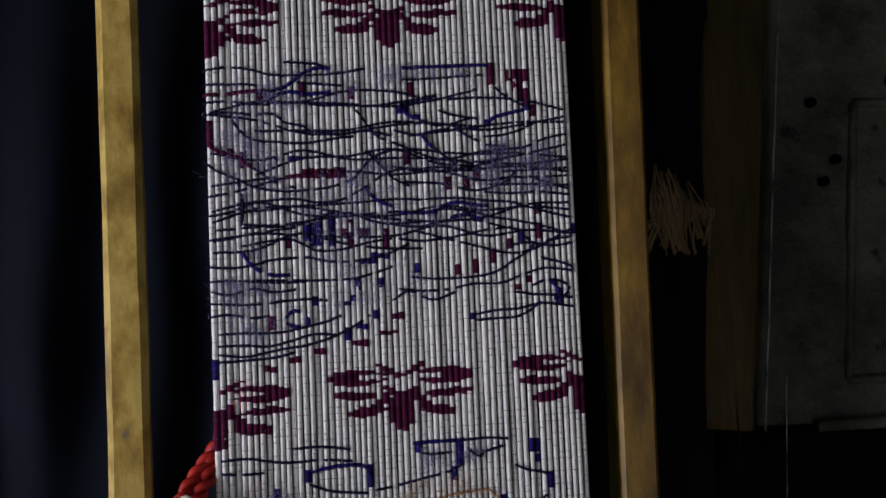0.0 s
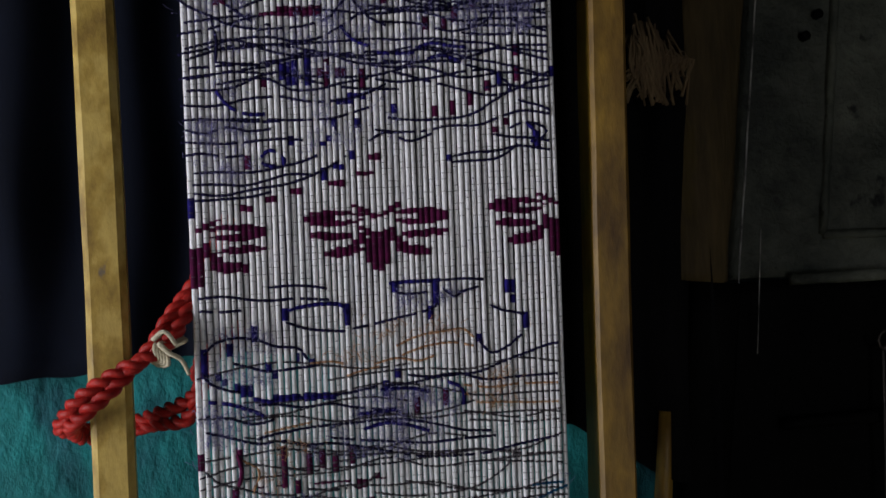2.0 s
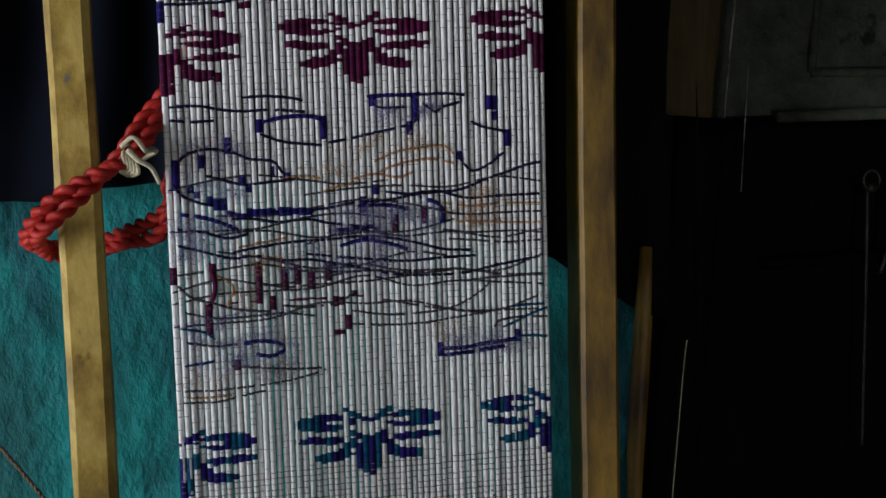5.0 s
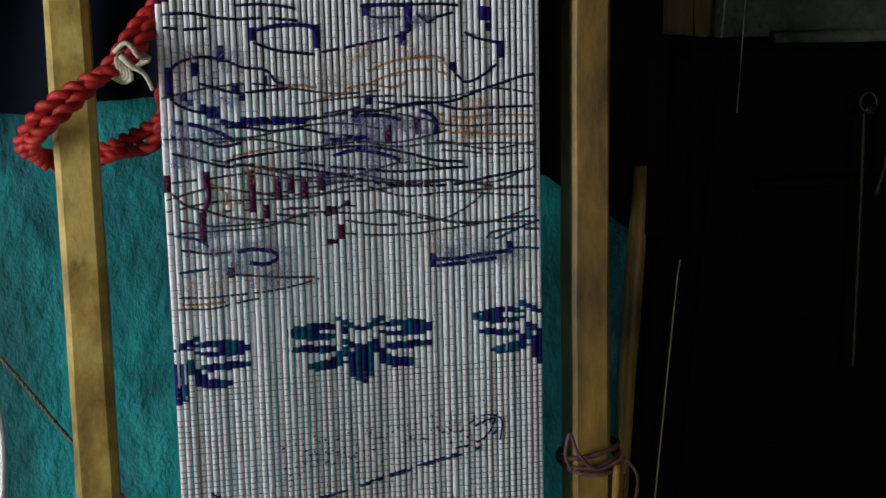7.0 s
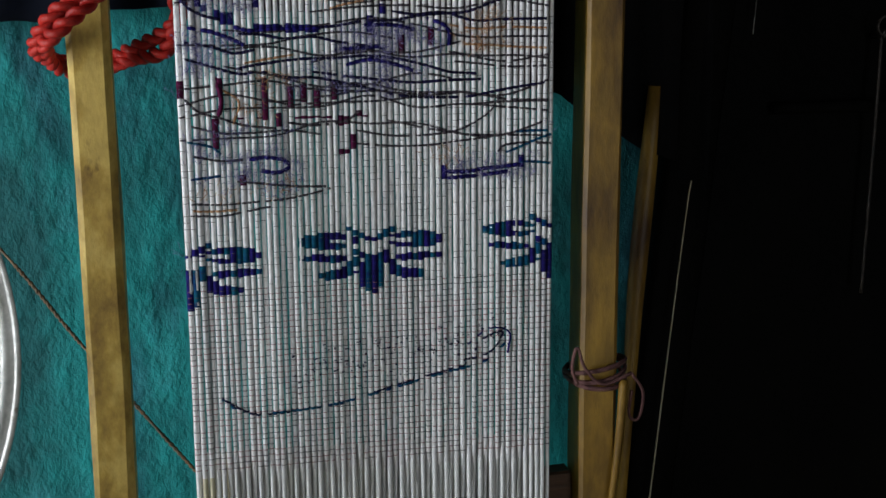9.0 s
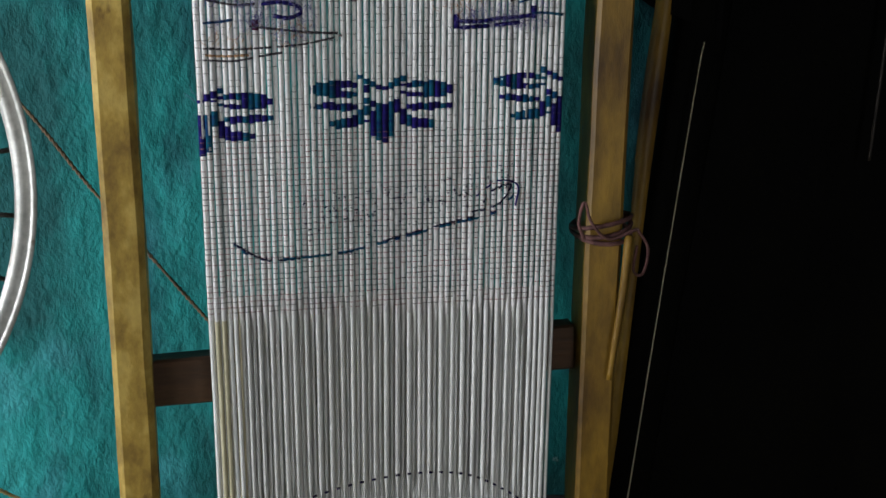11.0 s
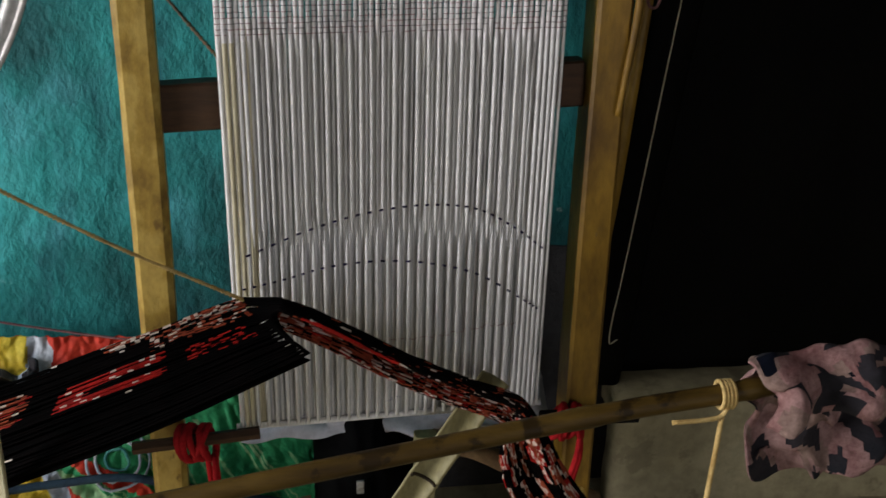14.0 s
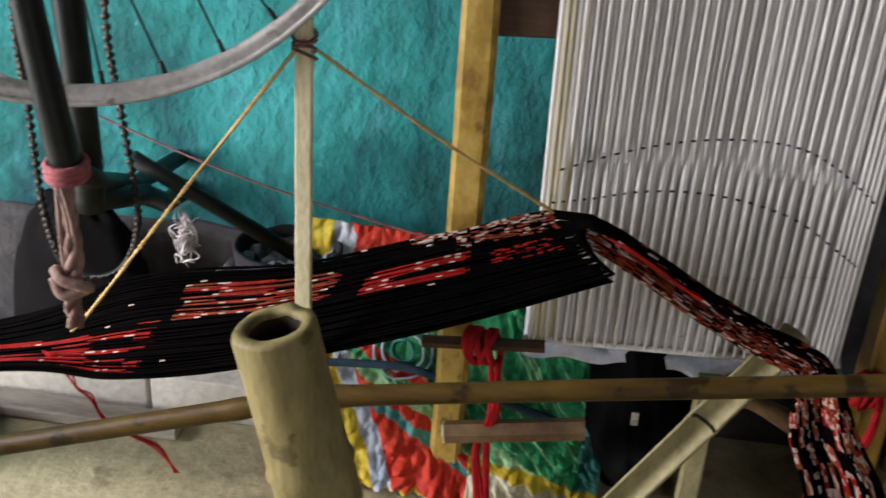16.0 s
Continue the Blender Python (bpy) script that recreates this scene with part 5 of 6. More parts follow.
def slat_and_cords():
    t = thing("slat", "pale upright wooden slat tied at its top to the wheel rim", "slat")
    bm = bmesh.new()
    beam(bm, (-0.4565, -0.156, 0.095), (-0.446, -0.165, 0.828), 0.018, 0.009, bevel=0.0015, rings=40, wobble=0.001, seed=8)
    part("slat_body", bm, M_SPLIT, t, smooth=False)
    bm = bmesh.new()
    for k in range(5):
        z = 0.81 - 0.005 * k
        tube(bm, [(-0.446 + 0.0125 * math.cos(q), -0.165 + 0.009 * math.sin(q), z + 0.006 * math.sin(q + k)) for q in [2 * math.pi * i / 14 for i in range(14)]], 0.0018, 5, closed=True)
    part("binding", bm, M_MAROON, t, "reddish string binding")
    for keys, lab in (([(-0.446, -0.17, 0.806), (-0.31, -0.12, 0.695), (-0.19, -0.062, 0.6), (-0.18, -0.045, 0.582)], "yellow jute cord from the slat to the warp"),
                      ([(-0.446, -0.17, 0.806), (-0.57, -0.17, 0.64), (-0.7, -0.17, 0.462), (-0.735, -0.165, 0.42)], "yellow jute cord from the slat down to the warp")):
        c = thing("jute_cord", lab, "cord", "cords tied to the slat")
        bm = bmesh.new()
        rope(bm, curve_points(keys, 110), 0.0027, 2, 0.011, 5)
        part("twist", bm, M_JUTE, c)
    c = thing("brown_cord", "dark brown cord slanting down behind the upright", "cord")
    bm = bmesh.new()
    rope(bm, curve_points([(-0.6, 0.16, 1.34), (-0.418, 0.16, 1.113), (-0.336, 0.16, 0.998), (-0.203, 0.16, 0.823), (-0.1, 0.15, 0.7)], 120), 0.0027, 2, 0.014, 5)
    part("twist", bm, M_BROWNSTICK, c)
    c = thing("red_thread", "thin faded red thread sagging along the wall", "thread")
    bm = bmesh.new()
    tube(bm, curve_points([(-1.1, 0.16, 0.66), (-0.846, 0.16, 0.571), (-0.62, 0.16, 0.492), (-0.365, 0.16, 0.432), (-0.2, 0.16, 0.41)], 50), 0.0017, 5)
    part("thread", bm, M_PINK, c)


slat_and_cords()


def warp():
    t = thing("dyed_warp", "black warp yarns tie-dyed red, rust and white, folded over a cord", "warp yarn")
    r = random.Random(31)
    N, NL = 86, 130
    top = curve_points([(-1.35, -0.05, 0.22), (-0.895, -0.05, 0.345), (-0.69, -0.05, 0.441), (-0.469, -0.05, 0.488), (-0.3, -0.05, 0.55), (-0.182, -0.05, 0.592)], NL)
    low = curve_points([(-1.3, -0.15, 0.24), (-0.848, -0.15, 0.344), (-0.7, -0.15, 0.352), (-0.539, -0.15, 0.39), (-0.3, -0.15, 0.478), (-0.105, -0.14, 0.562)], NL)
    mid = curve_points([(-0.175, -0.09, 0.606), (-0.1, -0.09, 0.572), (0.0, -0.09, 0.512), (0.07, -0.09, 0.475), (0.14, -0.095, 0.444), (0.156, -0.1, 0.4), (0.178, -0.095, 0.34), (0.218, -0.09, 0.26), (0.26, -0.08, 0.12)], 70)
    groups = {}
    for k in range(N):
        v = k / (N - 1)
        pts, dy = [], r.uniform(-0.002, 0.002)
        for i in range(NL + 1):
            p = top[i].lerp(low[i], v)
            p.z += dy - 0.012 * math.sin(math.pi * v) * (0.5 + 0.5 * math.sin(i * 0.05)) + 0.003 * wav(k * 0.4, i * 0.06)
            pts.append(p)
        for i in range(4, 71):
            f = i / 70
            w = 0.03 + 0.012 * f if f < 0.55 else 0.037 + 0.09 * (f - 0.55)
            d = Vector((0.3, -0.45, 0.8)).lerp(Vector((0.95, -0.3, 0.25)), max(0, min(1, (f - 0.5) * 6))).normalized()
            c = mid[i] - d * (v - 0.5) * w * 1.5
            c += Vector((0, 1, 0)) * 0.01 * math.cos(v * 9 + 1)
            pts.append(c + Vector((r.uniform(-1, 1), r.uniform(-1, 1), r.uniform(-1, 1))) * 0.0008)
        groups[k] = pts
    streak = {}

    def dye(k, i):
        """0 black, 1 red, 2 rust, 3 white: the tie-dyed blocks along the yarns."""
        v, q = k / (N - 1), r.random()
        if i == NL:
            return 0
        if i <= NL:
            u = i / NL + 0.006 * math.sin(k * 2.1)
            if u > 0.74 and v < 0.09:
                return 3 if q < 0.3 else (2 if q < 0.65 else 0)
            if 0.82 < u < 0.99 and 0.09 < v < 0.24:
                return 3 if q < 0.1 else (2 if q < 0.5 else 0)
            if 0.7 < u < 0.83 and 0.3 < v < 0.52:
                return 0 if 0.73 < u < 0.83 and 0.37 < v < 0.44 else (3 if q < 0.08 else 1)
            if 0.87 < u < 0.97 and 0.34 < v < 0.5:
                return 1 if q < 0.4 else 0
            if 0.46 < u < 0.65 and 0.15 < v < 0.46:
                lit = streak.setdefault((k, int(u * 14)), r.random())
                return 0 if lit < 0.3 else (3 if q < 0.1 else (2 if lit < 0.75 else 1))
            if 0.1 < u < 0.44 and 0.45 < v < 0.98:
                lit = streak.setdefault((k // 2, int(u * 12)), r.random())
                return 0 if lit < 0.5 else (3 if q < 0.05 else 1)
            return 3 if q < 0.003 else 0
        f = (i - NL) / 67
        if f > 0.52:
            lit = streak.setdefault(("d", k // 5, i // 4), r.random())
            return 3 if q < 0.26 and lit > 0.45 else (0 if lit < 0.55 else (1 if lit < 0.75 else 2))
        if v < 0.5:
            return 1 if 0.05 < f < 0.2 and 0.2 < v < 0.42 else (3 if q < 0.025 else (2 if q < 0.08 else 0))
        return 3 if q < 0.13 else (2 if q < 0.5 else (1 if q < 0.58 else 0))

    for k in range(N):
        bm = bmesh.new()
        pts = groups[k]
        tube(bm, pts, 0.0013, 4)
        bm.faces.ensure_lookup_table()
        for i in range(len(pts) - 1):
            mi = dye(k, i)
            for q in range(4):
                bm.faces[i * 4 + q].material_index = mi
        part("yarn", bm, [M_WARPBLACK, M_WARPRED, M_WARPRUST, M_WARPWHITE], t)
    bm = bmesh.new()
    cloth(bm, lambda u, v: top[int(u * NL)].lerp(low[int(u * NL)], v) + Vector((0, 0.002, -0.008 - 0.012 * math.sin(math.pi * v))), 60, 6, 0.002)
    part("under_layer", bm, M_WARPBLACK, t, "black yarns lying underneath")


warp()

# ---- bamboo, pegs and ties in front ----


def bamboo(bm, keys, r, nodes, count=120, sides=14):
    pts = curve_points(keys, count)
    tube(bm, pts, lambda f: r * (1 - 0.12 * f) * (1 + 0.13 * max(math.exp(-((f - q) / 0.008) ** 2) for q in nodes)), sides)


def front_bamboo():
    t = thing("bamboo_pole", "long thin bamboo pole lying across in front of the loom", "bamboo pole")
    bm = bmesh.new()
    bamboo(bm, [(-1.0, -0.42, 0.345), (-0.699, -0.4, 0.436), (-0.448, -0.4, 0.519), (-0.357, -0.4, 0.546), (0.112, -0.4, 0.626), (0.266, -0.4, 0.647), (0.42, -0.4, 0.668)], 0.0106, (0.12, 0.33, 0.5, 0.68, 0.86))
    part("culm", bm, M_BAMBOO, t)
    bm = bmesh.new()
    for k in range(4):
        tube(bm, [(0.262 + 0.0035 * k, -0.4 + 0.0125 * math.cos(q), 0.6465 + 0.0125 * math.sin(q)) for q in [2 * math.pi * i / 14 for i in range(14)]], 0.0022, 5, closed=True)
    tube(bm, curve_points([(0.215, -0.412, 0.627), (0.24, -0.413, 0.628), (0.26, -0.412, 0.63), (0.267, -0.41, 0.638)], 12), 0.0024, 5)
    tube(bm, curve_points([(0.262, -0.412, 0.63), (0.26, -0.413, 0.58), (0.258, -0.41, 0.5), (0.253, -0.4, 0.3), (0.25, -0.39, 0.108)], 30), 0.0027, 5)
    part("yellow_tie", bm, M_JUTE, t, "yellow cord tied to the pole and hanging down")
    t = thing("bamboo_stub", "thick hollow bamboo upright with a cut open top", "bamboo post")
    a, b = Vector((-0.373, -0.55, 0.712)), Vector((-0.225, -0.53, 0.0))
    way = (b - a).normalized()
    sd = way.cross(Vector((0, 1, 0))).normalized()
    bk = way.cross(sd)
    bm = bmesh.new()
    cols = 40
    prof = [(0.0, 0.0225), (0.0, 0.032), (0.004, 0.0333), (0.1, 0.0335), (0.122, 0.0345), (0.128, 0.037), (0.134, 0.0345), (0.3, 0.036), (0.5, 0.037), (0.727, 0.038)]
    prof = [(0.35, 0.021), (0.1, 0.0212), (0.005, 0.0212)] + prof
    rings = []
    for d, q in prof:
        rings.append([bm.verts.new(a + way * (d + 0.0016 * wav(math.cos(p) * 2, math.sin(p) * 2, d)) + (sd * math.cos(p) + bk * math.sin(p)) * q * 0.93 * (1 + 0.09 * wav(math.cos(p) * 1.5, math.sin(p) * 1.5, 7 + d))) for p in [2 * math.pi * k / cols for k in range(cols)]])
    for i in range(len(rings) - 1):
        for k in range(cols):
            bm.faces.new((rings[i][k], rings[i][(k + 1) % cols], rings[i + 1][(k + 1) % cols], rings[i + 1][k]))
    bm.faces.new(rings[0])
    # the inner wall gets a dark colour in place of the hollow's shade
    bm.faces.ensure_lookup_table()
    for i in list(range(2 * cols)) + [len(bm.faces) - 1]:
        bm.faces[i].material_index = 1
    bmesh.ops.recalc_face_normals(bm, faces=bm.faces)
    part("culm", bm, [M_BAMBOOV, M_SHADENODE], t)
    bm = bmesh.new()
    c = a + way * 0.165 - Vector((0.012, 0.034, 0))
    block(bm, c - Vector((0.012, 0.003, 0.018)), c + Vector((0.012, 0.006, 0.018)), 0.002)
    slot = part("slot", bm, M_BLACKCLOTH, t, "dark cut slot")
    bm = bmesh.new()
    block(bm, c - Vector((0.004, 0.008, 0.022)), c + Vector((0.006, 0.004, 0.008)), 0.0015)
    part("wedge", bm, M_SPLIT, slot, "pale wedge in the slot")
    t = thing("split_bamboo", "pale split bamboo channel leaning across the loom foot", "bamboo")
    bm = bmesh.new()
    p0, p1 = Vector((0.128, -0.05, 0.462)), Vector((-0.175, -0.09, 0.0))
    w = (p1 - p0).normalized()
    s = w.cross(Vector((0, -1, 0))).normalized()
    f = w.cross(s)
    rings = []
    for i in range(31):
        c = p0.lerp(p1, i / 30)
        row = []
        for rad in (0.022, 0.0175):
            angs = [math.pi * (0.02 + 0.96 * k / 10) for k in range(11)]
            if rad < 0.02:
                angs = angs[::-1]
            for q in angs:
                bump = 1.06 if i in (9, 22) else 1.0
                row.append(bm.verts.new(c + s * math.cos(q) * rad * bump + f * math.sin(q) * rad * 0.6 * bump))
        rings.append(row)
    for i in range(30):
        n = len(rings[0])
        for k in range(n):
            bm.faces.new((rings[i][k], rings[i][(k + 1) % n], rings[i + 1][(k + 1) % n], rings[i + 1][k]))
    bm.faces.new(rings[0])
    bm.faces.new(rings[-1][::-1])
    bmesh.ops.recalc_face_normals(bm, faces=bm.faces)
    channel = part("channel", bm, M_OLIVE, t)
    for i in (9, 22):
        bm = bmesh.new()
        c = p0.lerp(p1, i / 30)
        tube(bm, [c + s * math.cos(q) * 0.018 + f * math.sin(q) * 0.0105 for q in [math.pi * k / 10 for k in range(11)]], 0.0026, 6)
        part("node_ridge", bm, M_SHADENODE, channel, "dark ridge of a bamboo node")
    t = thing("short_stake", "short pale notched stake under the cords", "stake")
    bm = bmesh.new()
    beam(bm, (0.05, 0.02, 0.095), (0.05, 0.02, 0.34), 0.03, 0.02, bevel=0.003, rings=14, seed=12)
    part("stake_body", bm, M_OLIVE, t, smooth=False)
    t = thing("branch", "dark brown branch leaning between the uprights", "branch")
    bm = bmesh.new()
    tube(bm, curve_points([(0.06, 0.03, 0.325), (0.12, 0.03, 0.3), (0.2, 0.03, 0.26), (0.3, 0.03, 0.2)], 24), lambda f: 0.014 + 0.002 * math.sin(f * 14), 10)
    part("limb", bm, M_BROWNSTICK, t)


front_bamboo()


def pegs():
    g = "pegs tied to the uprights"
    for lab, p0, p1, r, m in (("thin dark stick tied across the upright", (-0.33, -0.012, 0.365), (-0.17, -0.012, 0.378), 0.0085, M_BAR),
                              ("brown six-sided peg with a pale cut end", (-0.29, -0.03, 0.236), (-0.105, -0.02, 0.262), 0.0155, M_BROWNSTICK),
                              ("dark stick tied across the brown upright", (0.2, -0.012, 0.375), (0.335, -0.012, 0.372), 0.011, M_BLACKCLOTH),
                              ("short pale peg through the brown upright", (0.235, -0.02, 0.246), (0.268, -0.012, 0.246), 0.012, M_POST)):
        t = thing("peg", lab, "peg", g)
        bm = bmesh.new()
        tube(bm, [Vector(p0).lerp(Vector(p1), i / 6) for i in range(7)], r, 6)
        body = part("peg_body", bm, m, t, smooth=False)
        if r > 0.015:
            bm = bmesh.new()
            d = (Vector(p1) - Vector(p0)).normalized()
            tube(bm, [Vector(p0) - d * 0.004, Vector(p0) - d * 0.001], r * 0.98, 6)
            part("cut_end", bm, M_SPLIT, body, "pale cut end", smooth=False)
    for x, y, z1, z0, lab in ((-0.248, -0.02, 0.385, 0.1, "red yarn ties knotted round pegs on the yellow upright"), (0.24, -0.02, 0.385, 0.2, "red yarn ties hanging on the brown upright")):
        t = thing("red_tie", lab, "yarn tie", "red ties on the uprights")
        for k in range(5 if x < 0 else 3):
            bm = bmesh.new()
            ox = rng.uniform(0.008, 0.022)
            tube(bm, curve_points([(x + ox, y + rng.uniform(-0.006, 0.006), z1 - 0.03), (x + ox + rng.uniform(-0.006, 0.006), y - 0.008, (z1 + z0) / 2 + 0.03), (x + ox * 0.5 + rng.uniform(-0.01, 0.01), y - 0.012, (z1 + z0) / 2 - 0.02), (x + ox + rng.uniform(-0.012, 0.012), y - 0.004, z0)], 20), 0.004, 6)
            part("tail", bm, M_REDYARN, t)
        for k in range(5):
            bm = bmesh.new()
            cx, q0 = x - 0.016 + 0.007 * k, rng.uniform(0, 3)
            tube(bm, [(cx + 0.009 * math.sin(q + q0), y + 0.008 + 0.019 * math.cos(q), z1 - 0.017 + (0.02 + 0.004 * math.sin(q0)) * math.sin(q)) for q in [2 * math.pi * i / 16 for i in range(16)]], 0.0048, 6, closed=True)
            part("knot_turn", bm, M_REDYARN, t)


pegs()

# ---- clutter at the foot of the wall ----


def clutter():
    t = thing("printed_sack", "crumpled plastic sack printed red, green, yellow and pale blue", "sack")

    def place(u, v):
        v *= 0.755
        x = -0.545 + 0.475 * u + 0.012 * wav(u * 4, v * 4)
        z = 0.412 * (1 - v) - 0.02 * u * (1 - v) - 0.25 * max(0, u - 0.45) * (1 - v)
        fold = 0.02 * abs(wav(u * 13, v * 9, 5)) + 0.014 * abs(wav(u * 26 + 3 * v, v * 20, 6)) + 0.004 * abs(wav(u * 60, v * 50, 7))
        ruffle = 0.02 * abs(wav(u * 40, v * 9, 2)) * max(0, v - 0.7) * 3
        y = 0.2 - 0.262 * v - 0.012 * math.sin(v * 3) - fold * (0.5 + v) - ruffle
        return (x, y, z + 0.012)

    def pick(u, v):
        v *= 0.755
        x, z = -0.545 + 0.475 * u, 0.412 * (1 - v)
        wob = 0.004 * wav(x * 40, z * 40, 3)
        b = x + 0.468 - 0.574 * (0.271 - z) + wob
        g = x + 0.41 - 2.31 * (0.235 - z) + wob * 2
        if z > 0.33:
            return 2 if x < -0.497 + wob * 3 else (3 if x < -0.468 + wob * 3 else (0 if x < -0.34 else 1))
        if x > -0.26 and z < 0.165:
            return 2 if z > 0.148 + wob else 4
        if z < 0.105 + 0.02 * wav(x * 30, 4) and x > -0.37:
            return 4 if wav(x * 60, z * 30, 8) > -0.1 else 2
        if b < -0.012:
            return 2 if b > -0.075 else (4 if b > -0.1 else 0)
        if b < 0.014:
            return 3
        if g < -0.015:
            return 6 if -0.085 < g < -0.05 else 0
        if g < 0.025:
            return 5 if z > 0.14 else 6
        if 0.05 < g < 0.085:
            return 0 if z > 0.2 else 5
        if x > -0.1:
            return 6
        return 5 if wav((x - 0.9 * (0.2 - z)) * 130, (x + z) * 9, 4) > 0.28 else 1

    bm = bmesh.new()
    cloth(bm, place, 250, 190, 0.002, pick)
    part("sack_sheet", bm, [M_BAGRED, M_BAGGREEN, M_BAGYELLOW, M_BAGBLUE, M_BAGCREAM, M_BAGLIME, M_BAGTEAL], t)
    for rad in (0.016, 0.03, 0.042):
        bm = bmesh.new()
        tube(bm, [Vector(place(0.377 + rad * 2.1 * math.cos(q), 0.457 + rad * 2.5 * math.sin(q))) + Vector((0, -0.004, 0.002)) for q in [2 * math.pi * i / 24 for i in range(24)]], 0.0024, 4, closed=True)
        part("ring_print", bm, M_BAGTEAL if rad < 0.02 else M_BAGBLUE, t, "pale printed ring")
    bm = bmesh.new()
    tube(bm, curve_points([Vector(place(u, 0.543 - 0.04 * u)) + Vector((0, -0.012, 0.01)) for u in (0.05, 0.2, 0.4, 0.6, 0.85)], 40), 0.006, 6)
    part("hem_cord", bm, M_HEM, t, "dark blue hem cord")

    t = thing("white_sheet", "crumpled white plastic sheet behind the cord foot", "plastic sheet")
    bm = bmesh.new()
    cloth(bm, lambda u, v: (-0.2 + 0.44 * u, 0.2 - 0.12 * v + 0.02 * wav(u * 8, v * 6), 0.375 - 0.07 * v + 0.02 * wav(u * 6, v * 5, 3)), 50, 16)
    part("sheet", bm, M_WHITE, t)

    t = thing("black_bag", "black cloth bag with a metal zip pull", "bag")
    bm = bmesh.new()
    cloth(bm, lambda u, v: (-0.1 + 0.15 * u, 0.1 + 0.1 * (2 * u - 1) ** 2 - 0.1 * math.sin(v * 2.6) + 0.012 * wav(u * 8, v * 7), 0.33 - 0.228 * v + 0.012 * wav(u * 7, v * 5, 6)), 40, 40, 0.004)
    part("bag_body", bm, M_BLACKCLOTH, t)
    bm = bmesh.new()
    block(bm, (-0.045, 0.0, 0.262), (-0.035, 0.004, 0.282), 0.0012)
    part("zip_pull", bm, M_RIM, t, "bright metal zip pull")

    t = thing("patterned_rag", "pink and black patterned rag draped over the pole end", "rag")
    bm = bmesh.new()

    def rag(u, v):
        q = (v - 0.38) * 2.6
        return (0.292 + 0.2 * u + 0.025 * wav(v * 5, u * 3) + 0.05 * max(0, v - 0.6), -0.4 + 0.034 * math.sin(q * 1.3) * (1.2 + wav(u * 5, v * 5)) - 0.05 * max(0, v - 0.35), 0.688 + 0.015 * u - 0.17 * abs(v - 0.3) ** 1.2 * 1.3 + 0.018 * wav(u * 8, v * 9, 4))

    cloth(bm, rag, 56, 60, 0.0025, lambda u, v: 1 if wav(u * 9, v * 10, 8) > 0.12 else (0 if wav(u * 8, v * 8, 14) > -0.1 else (3 if wav(u * 6, v * 6, 14) > -0.34 else 2)))
    part("rag_sheet", bm, [M_RAGPINK, M_RAGDARK, M_NAVY, M_DUSTY], t)

    t = thing("yarn_tangle", "tangle of white and pink waste yarn by the wall", "yarn")
    bm = bmesh.new()
    for k in range(26):
        c = Vector((-0.695 + rng.gauss(0, 0.006), 0.12 + rng.gauss(0, 0.008), 0.405 + rng.gauss(0, 0.02)))
        keys = [c + Vector((rng.gauss(0, 0.008), rng.gauss(0, 0.006), rng.gauss(0, 0.016))) for _ in range(5)]
        tube(bm, curve_points(keys, 20), 0.0011, 4)
    part("waste_yarn", bm, M_WASTE, t)["kind"] = "stuff"
    t = thing("dark_basket", "dark basket heaped with scraps at the foot of the wall", "basket")
    bm = bmesh.new()
    cloth(bm, lambda u, v: (-0.55 + (0.05 + 0.03 * (1 - v)) * math.cos(u * 6.283), 0.14 + (0.045 + 0.02 * (1 - v)) * math.sin(u * 6.283), 0.4 - 0.295 * v + 0.008 * wav(u * 12, v * 6)), 40, 20, 0.006)
    part("basket_wall", bm, M_RAGDARK, t)
    bm = bmesh.new()
    cloth(bm, lambda u, v: (-0.64 + 0.17 * u, 0.08 + 0.12 * v, 0.385 + 0.03 * wav(u * 6, v * 5, 3) - 0.05 * abs(u - 0.5)), 26, 16, 0.004, lambda u, v: int(3 * abs(wav(u * 6, v * 5, 12)) * 2) % 3)
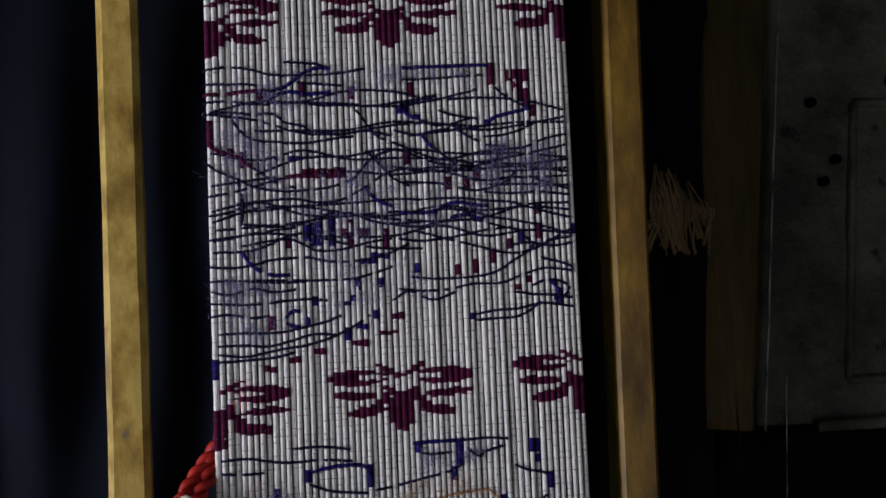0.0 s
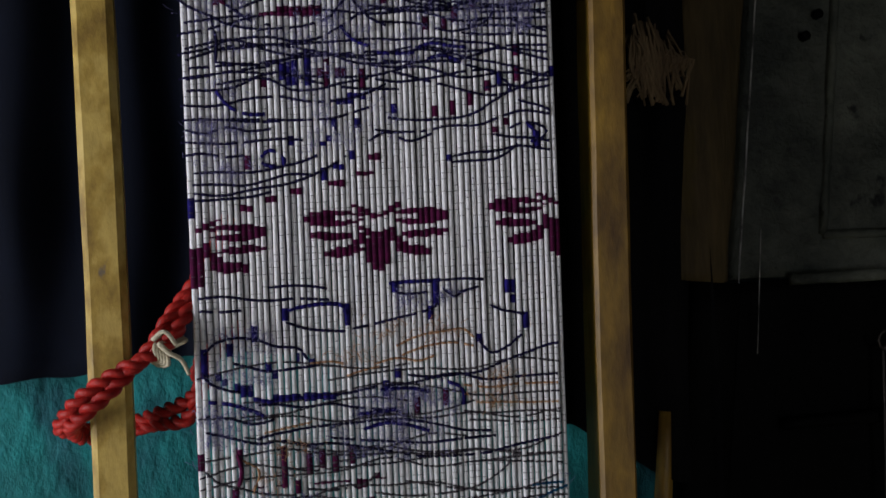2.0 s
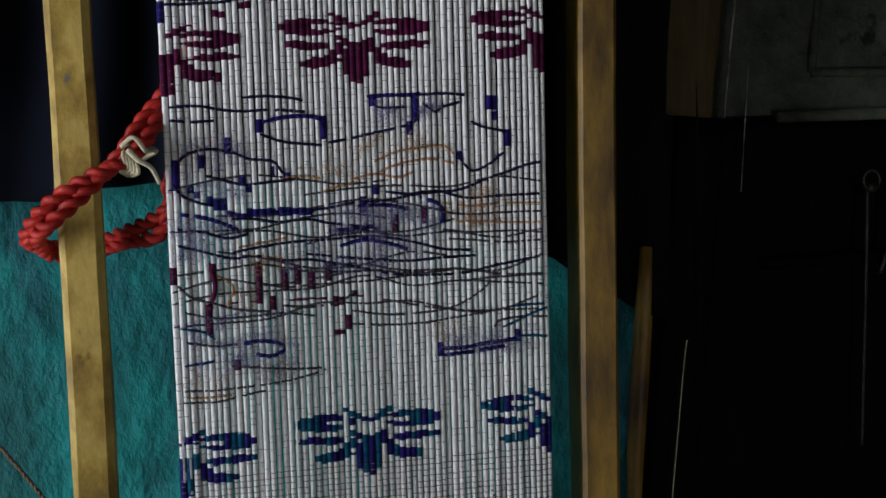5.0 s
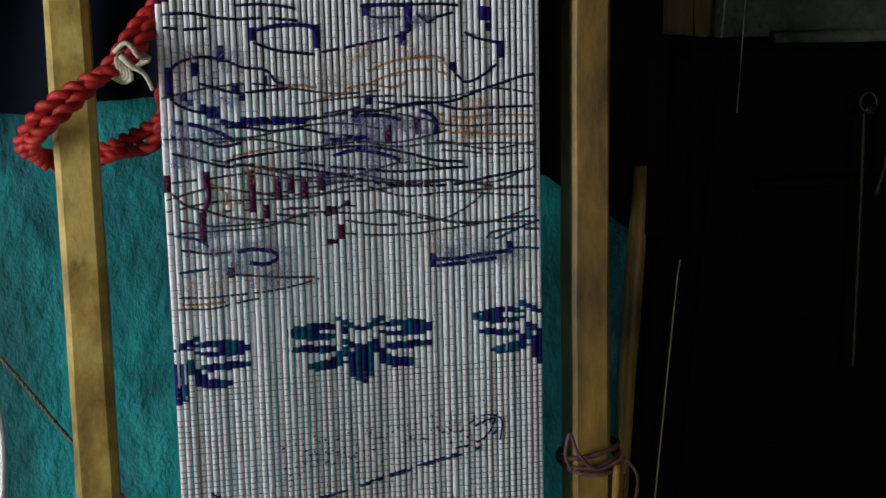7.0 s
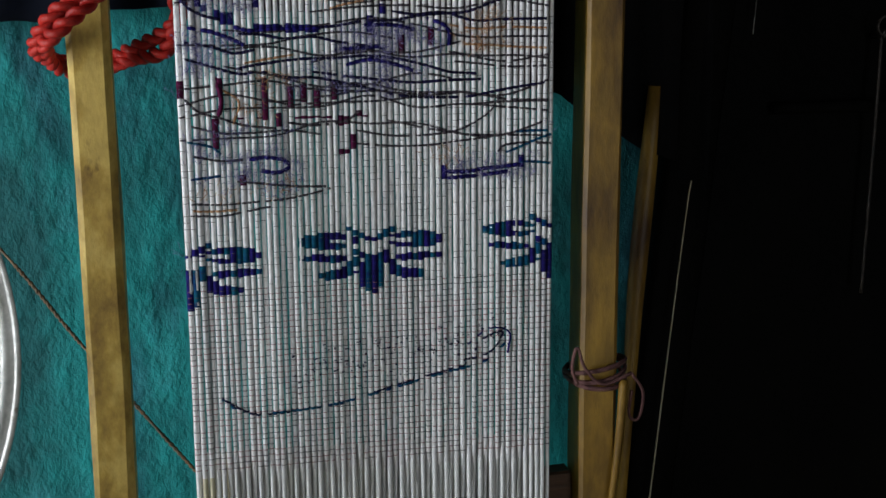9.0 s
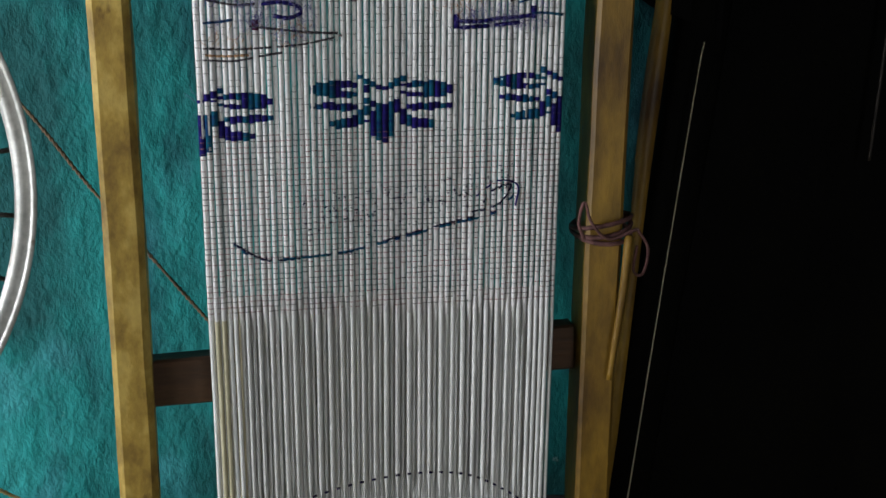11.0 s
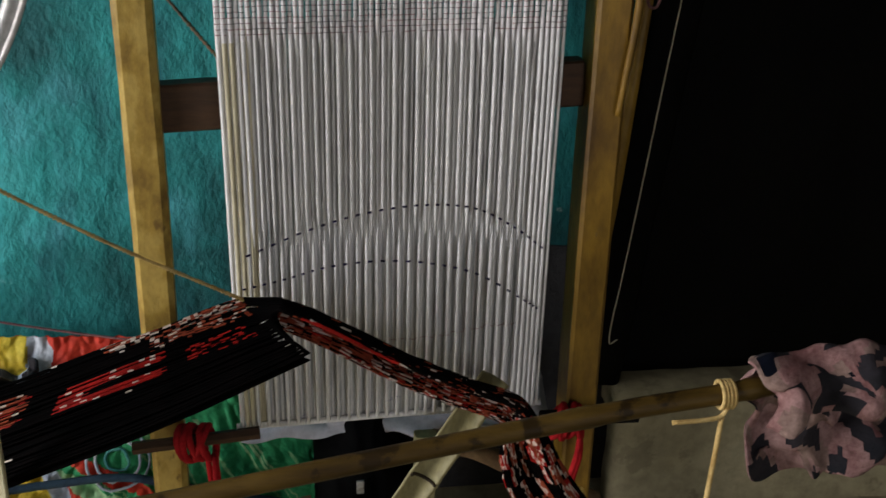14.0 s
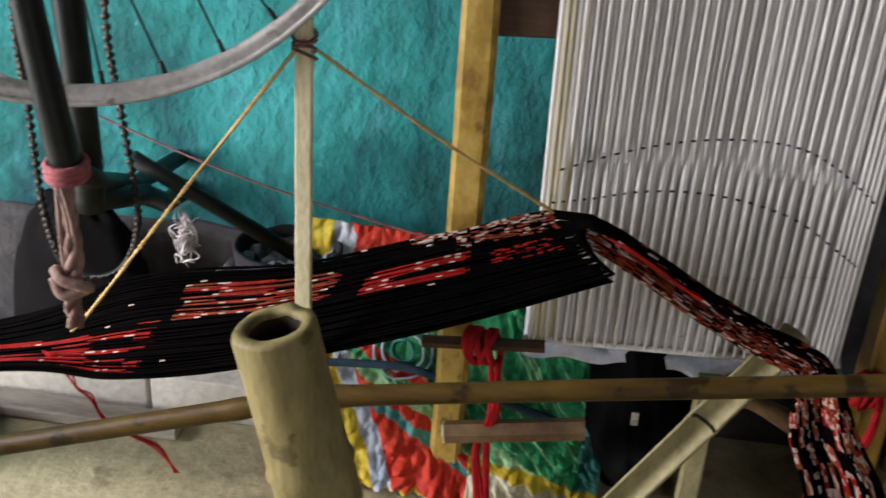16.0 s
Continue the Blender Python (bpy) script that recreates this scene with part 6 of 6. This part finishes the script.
    part("scrap_cloth", bm, [M_PLINTH, M_RAGDARK, M_BAGBLUE], t, "grey and blue scraps")
    t = thing("dark_bundle", "heap of dark cloth beside the spinning wheel foot", "cloth heap")
    bm = bmesh.new()
    cloth(bm, lambda u, v: (-0.87 + 0.1 * math.cos(u * 6.283) * (0.2 + math.sin(v * 1.57)), 0.145 + 0.045 * math.sin(u * 6.283) * (0.15 + math.sin(v * 1.57)), 0.175 + 0.26 * math.cos(v * 1.57) + 0.03 * wav(math.cos(u * 6.283) * 3, math.sin(u * 6.283) * 3, v * 4)), 48, 24, 0.004)
    part("folded_cloth", bm, M_BLACKCLOTH, t)

    for lab, p0, p1 in (("grey weathered plank lying by the wall", (-1.01, 0.07, 0.115), (-0.98, -0.1, 0.115)), ("grey weathered plank along the wall", (-1.02, 0.07, 0.114), (-0.7, 0.06, 0.114))):
        t = thing("plank", lab, "plank", "loose planks")
        bm = bmesh.new()
        s = (1, 0, 0) if abs(p1[0] - p0[0]) < 0.2 else (0, 1, 0)
        beam(bm, p0, p1, 0.045, 0.02, side=s, bevel=0.003, rings=14, seed=p0[0])
        part("board", bm, M_PLANK, t, smooth=False)
    t = thing("cement_slab", "pale cement slabs laid along the wall foot", "slab")
    for k in range(3):
        bm = bmesh.new()
        block(bm, (-1.3 + 0.27 * k, 0.1, 0.1), (-1.035 + 0.27 * k, 0.2, 0.172), 0.004)
        part("slab", bm, M_SLAB, t)
    t = thing("red_scrap_thread", "frayed red yarn hanging from the warp to the floor", "yarn")
    for k in range(3):
        bm = bmesh.new()
        keys = [(-0.79, -0.13, 0.36), (-0.765, -0.13, 0.33), (-0.752, -0.125, 0.305), (-0.74, -0.12, 0.29), (-0.735, -0.11, 0.25), (-0.715, -0.1, 0.225), (-0.7, -0.08, 0.2), (-0.685, -0.06, 0.17), (-0.67, -0.04, 0.113)]
        tube(bm, curve_points([(x + rng.uniform(-0.006, 0.006), y, z + rng.uniform(-0.004, 0.004) * (z > 0.12)) for x, y, z in keys], 40), 0.0014, 5)
        part("strand", bm, M_REDYARN, t)


clutter()
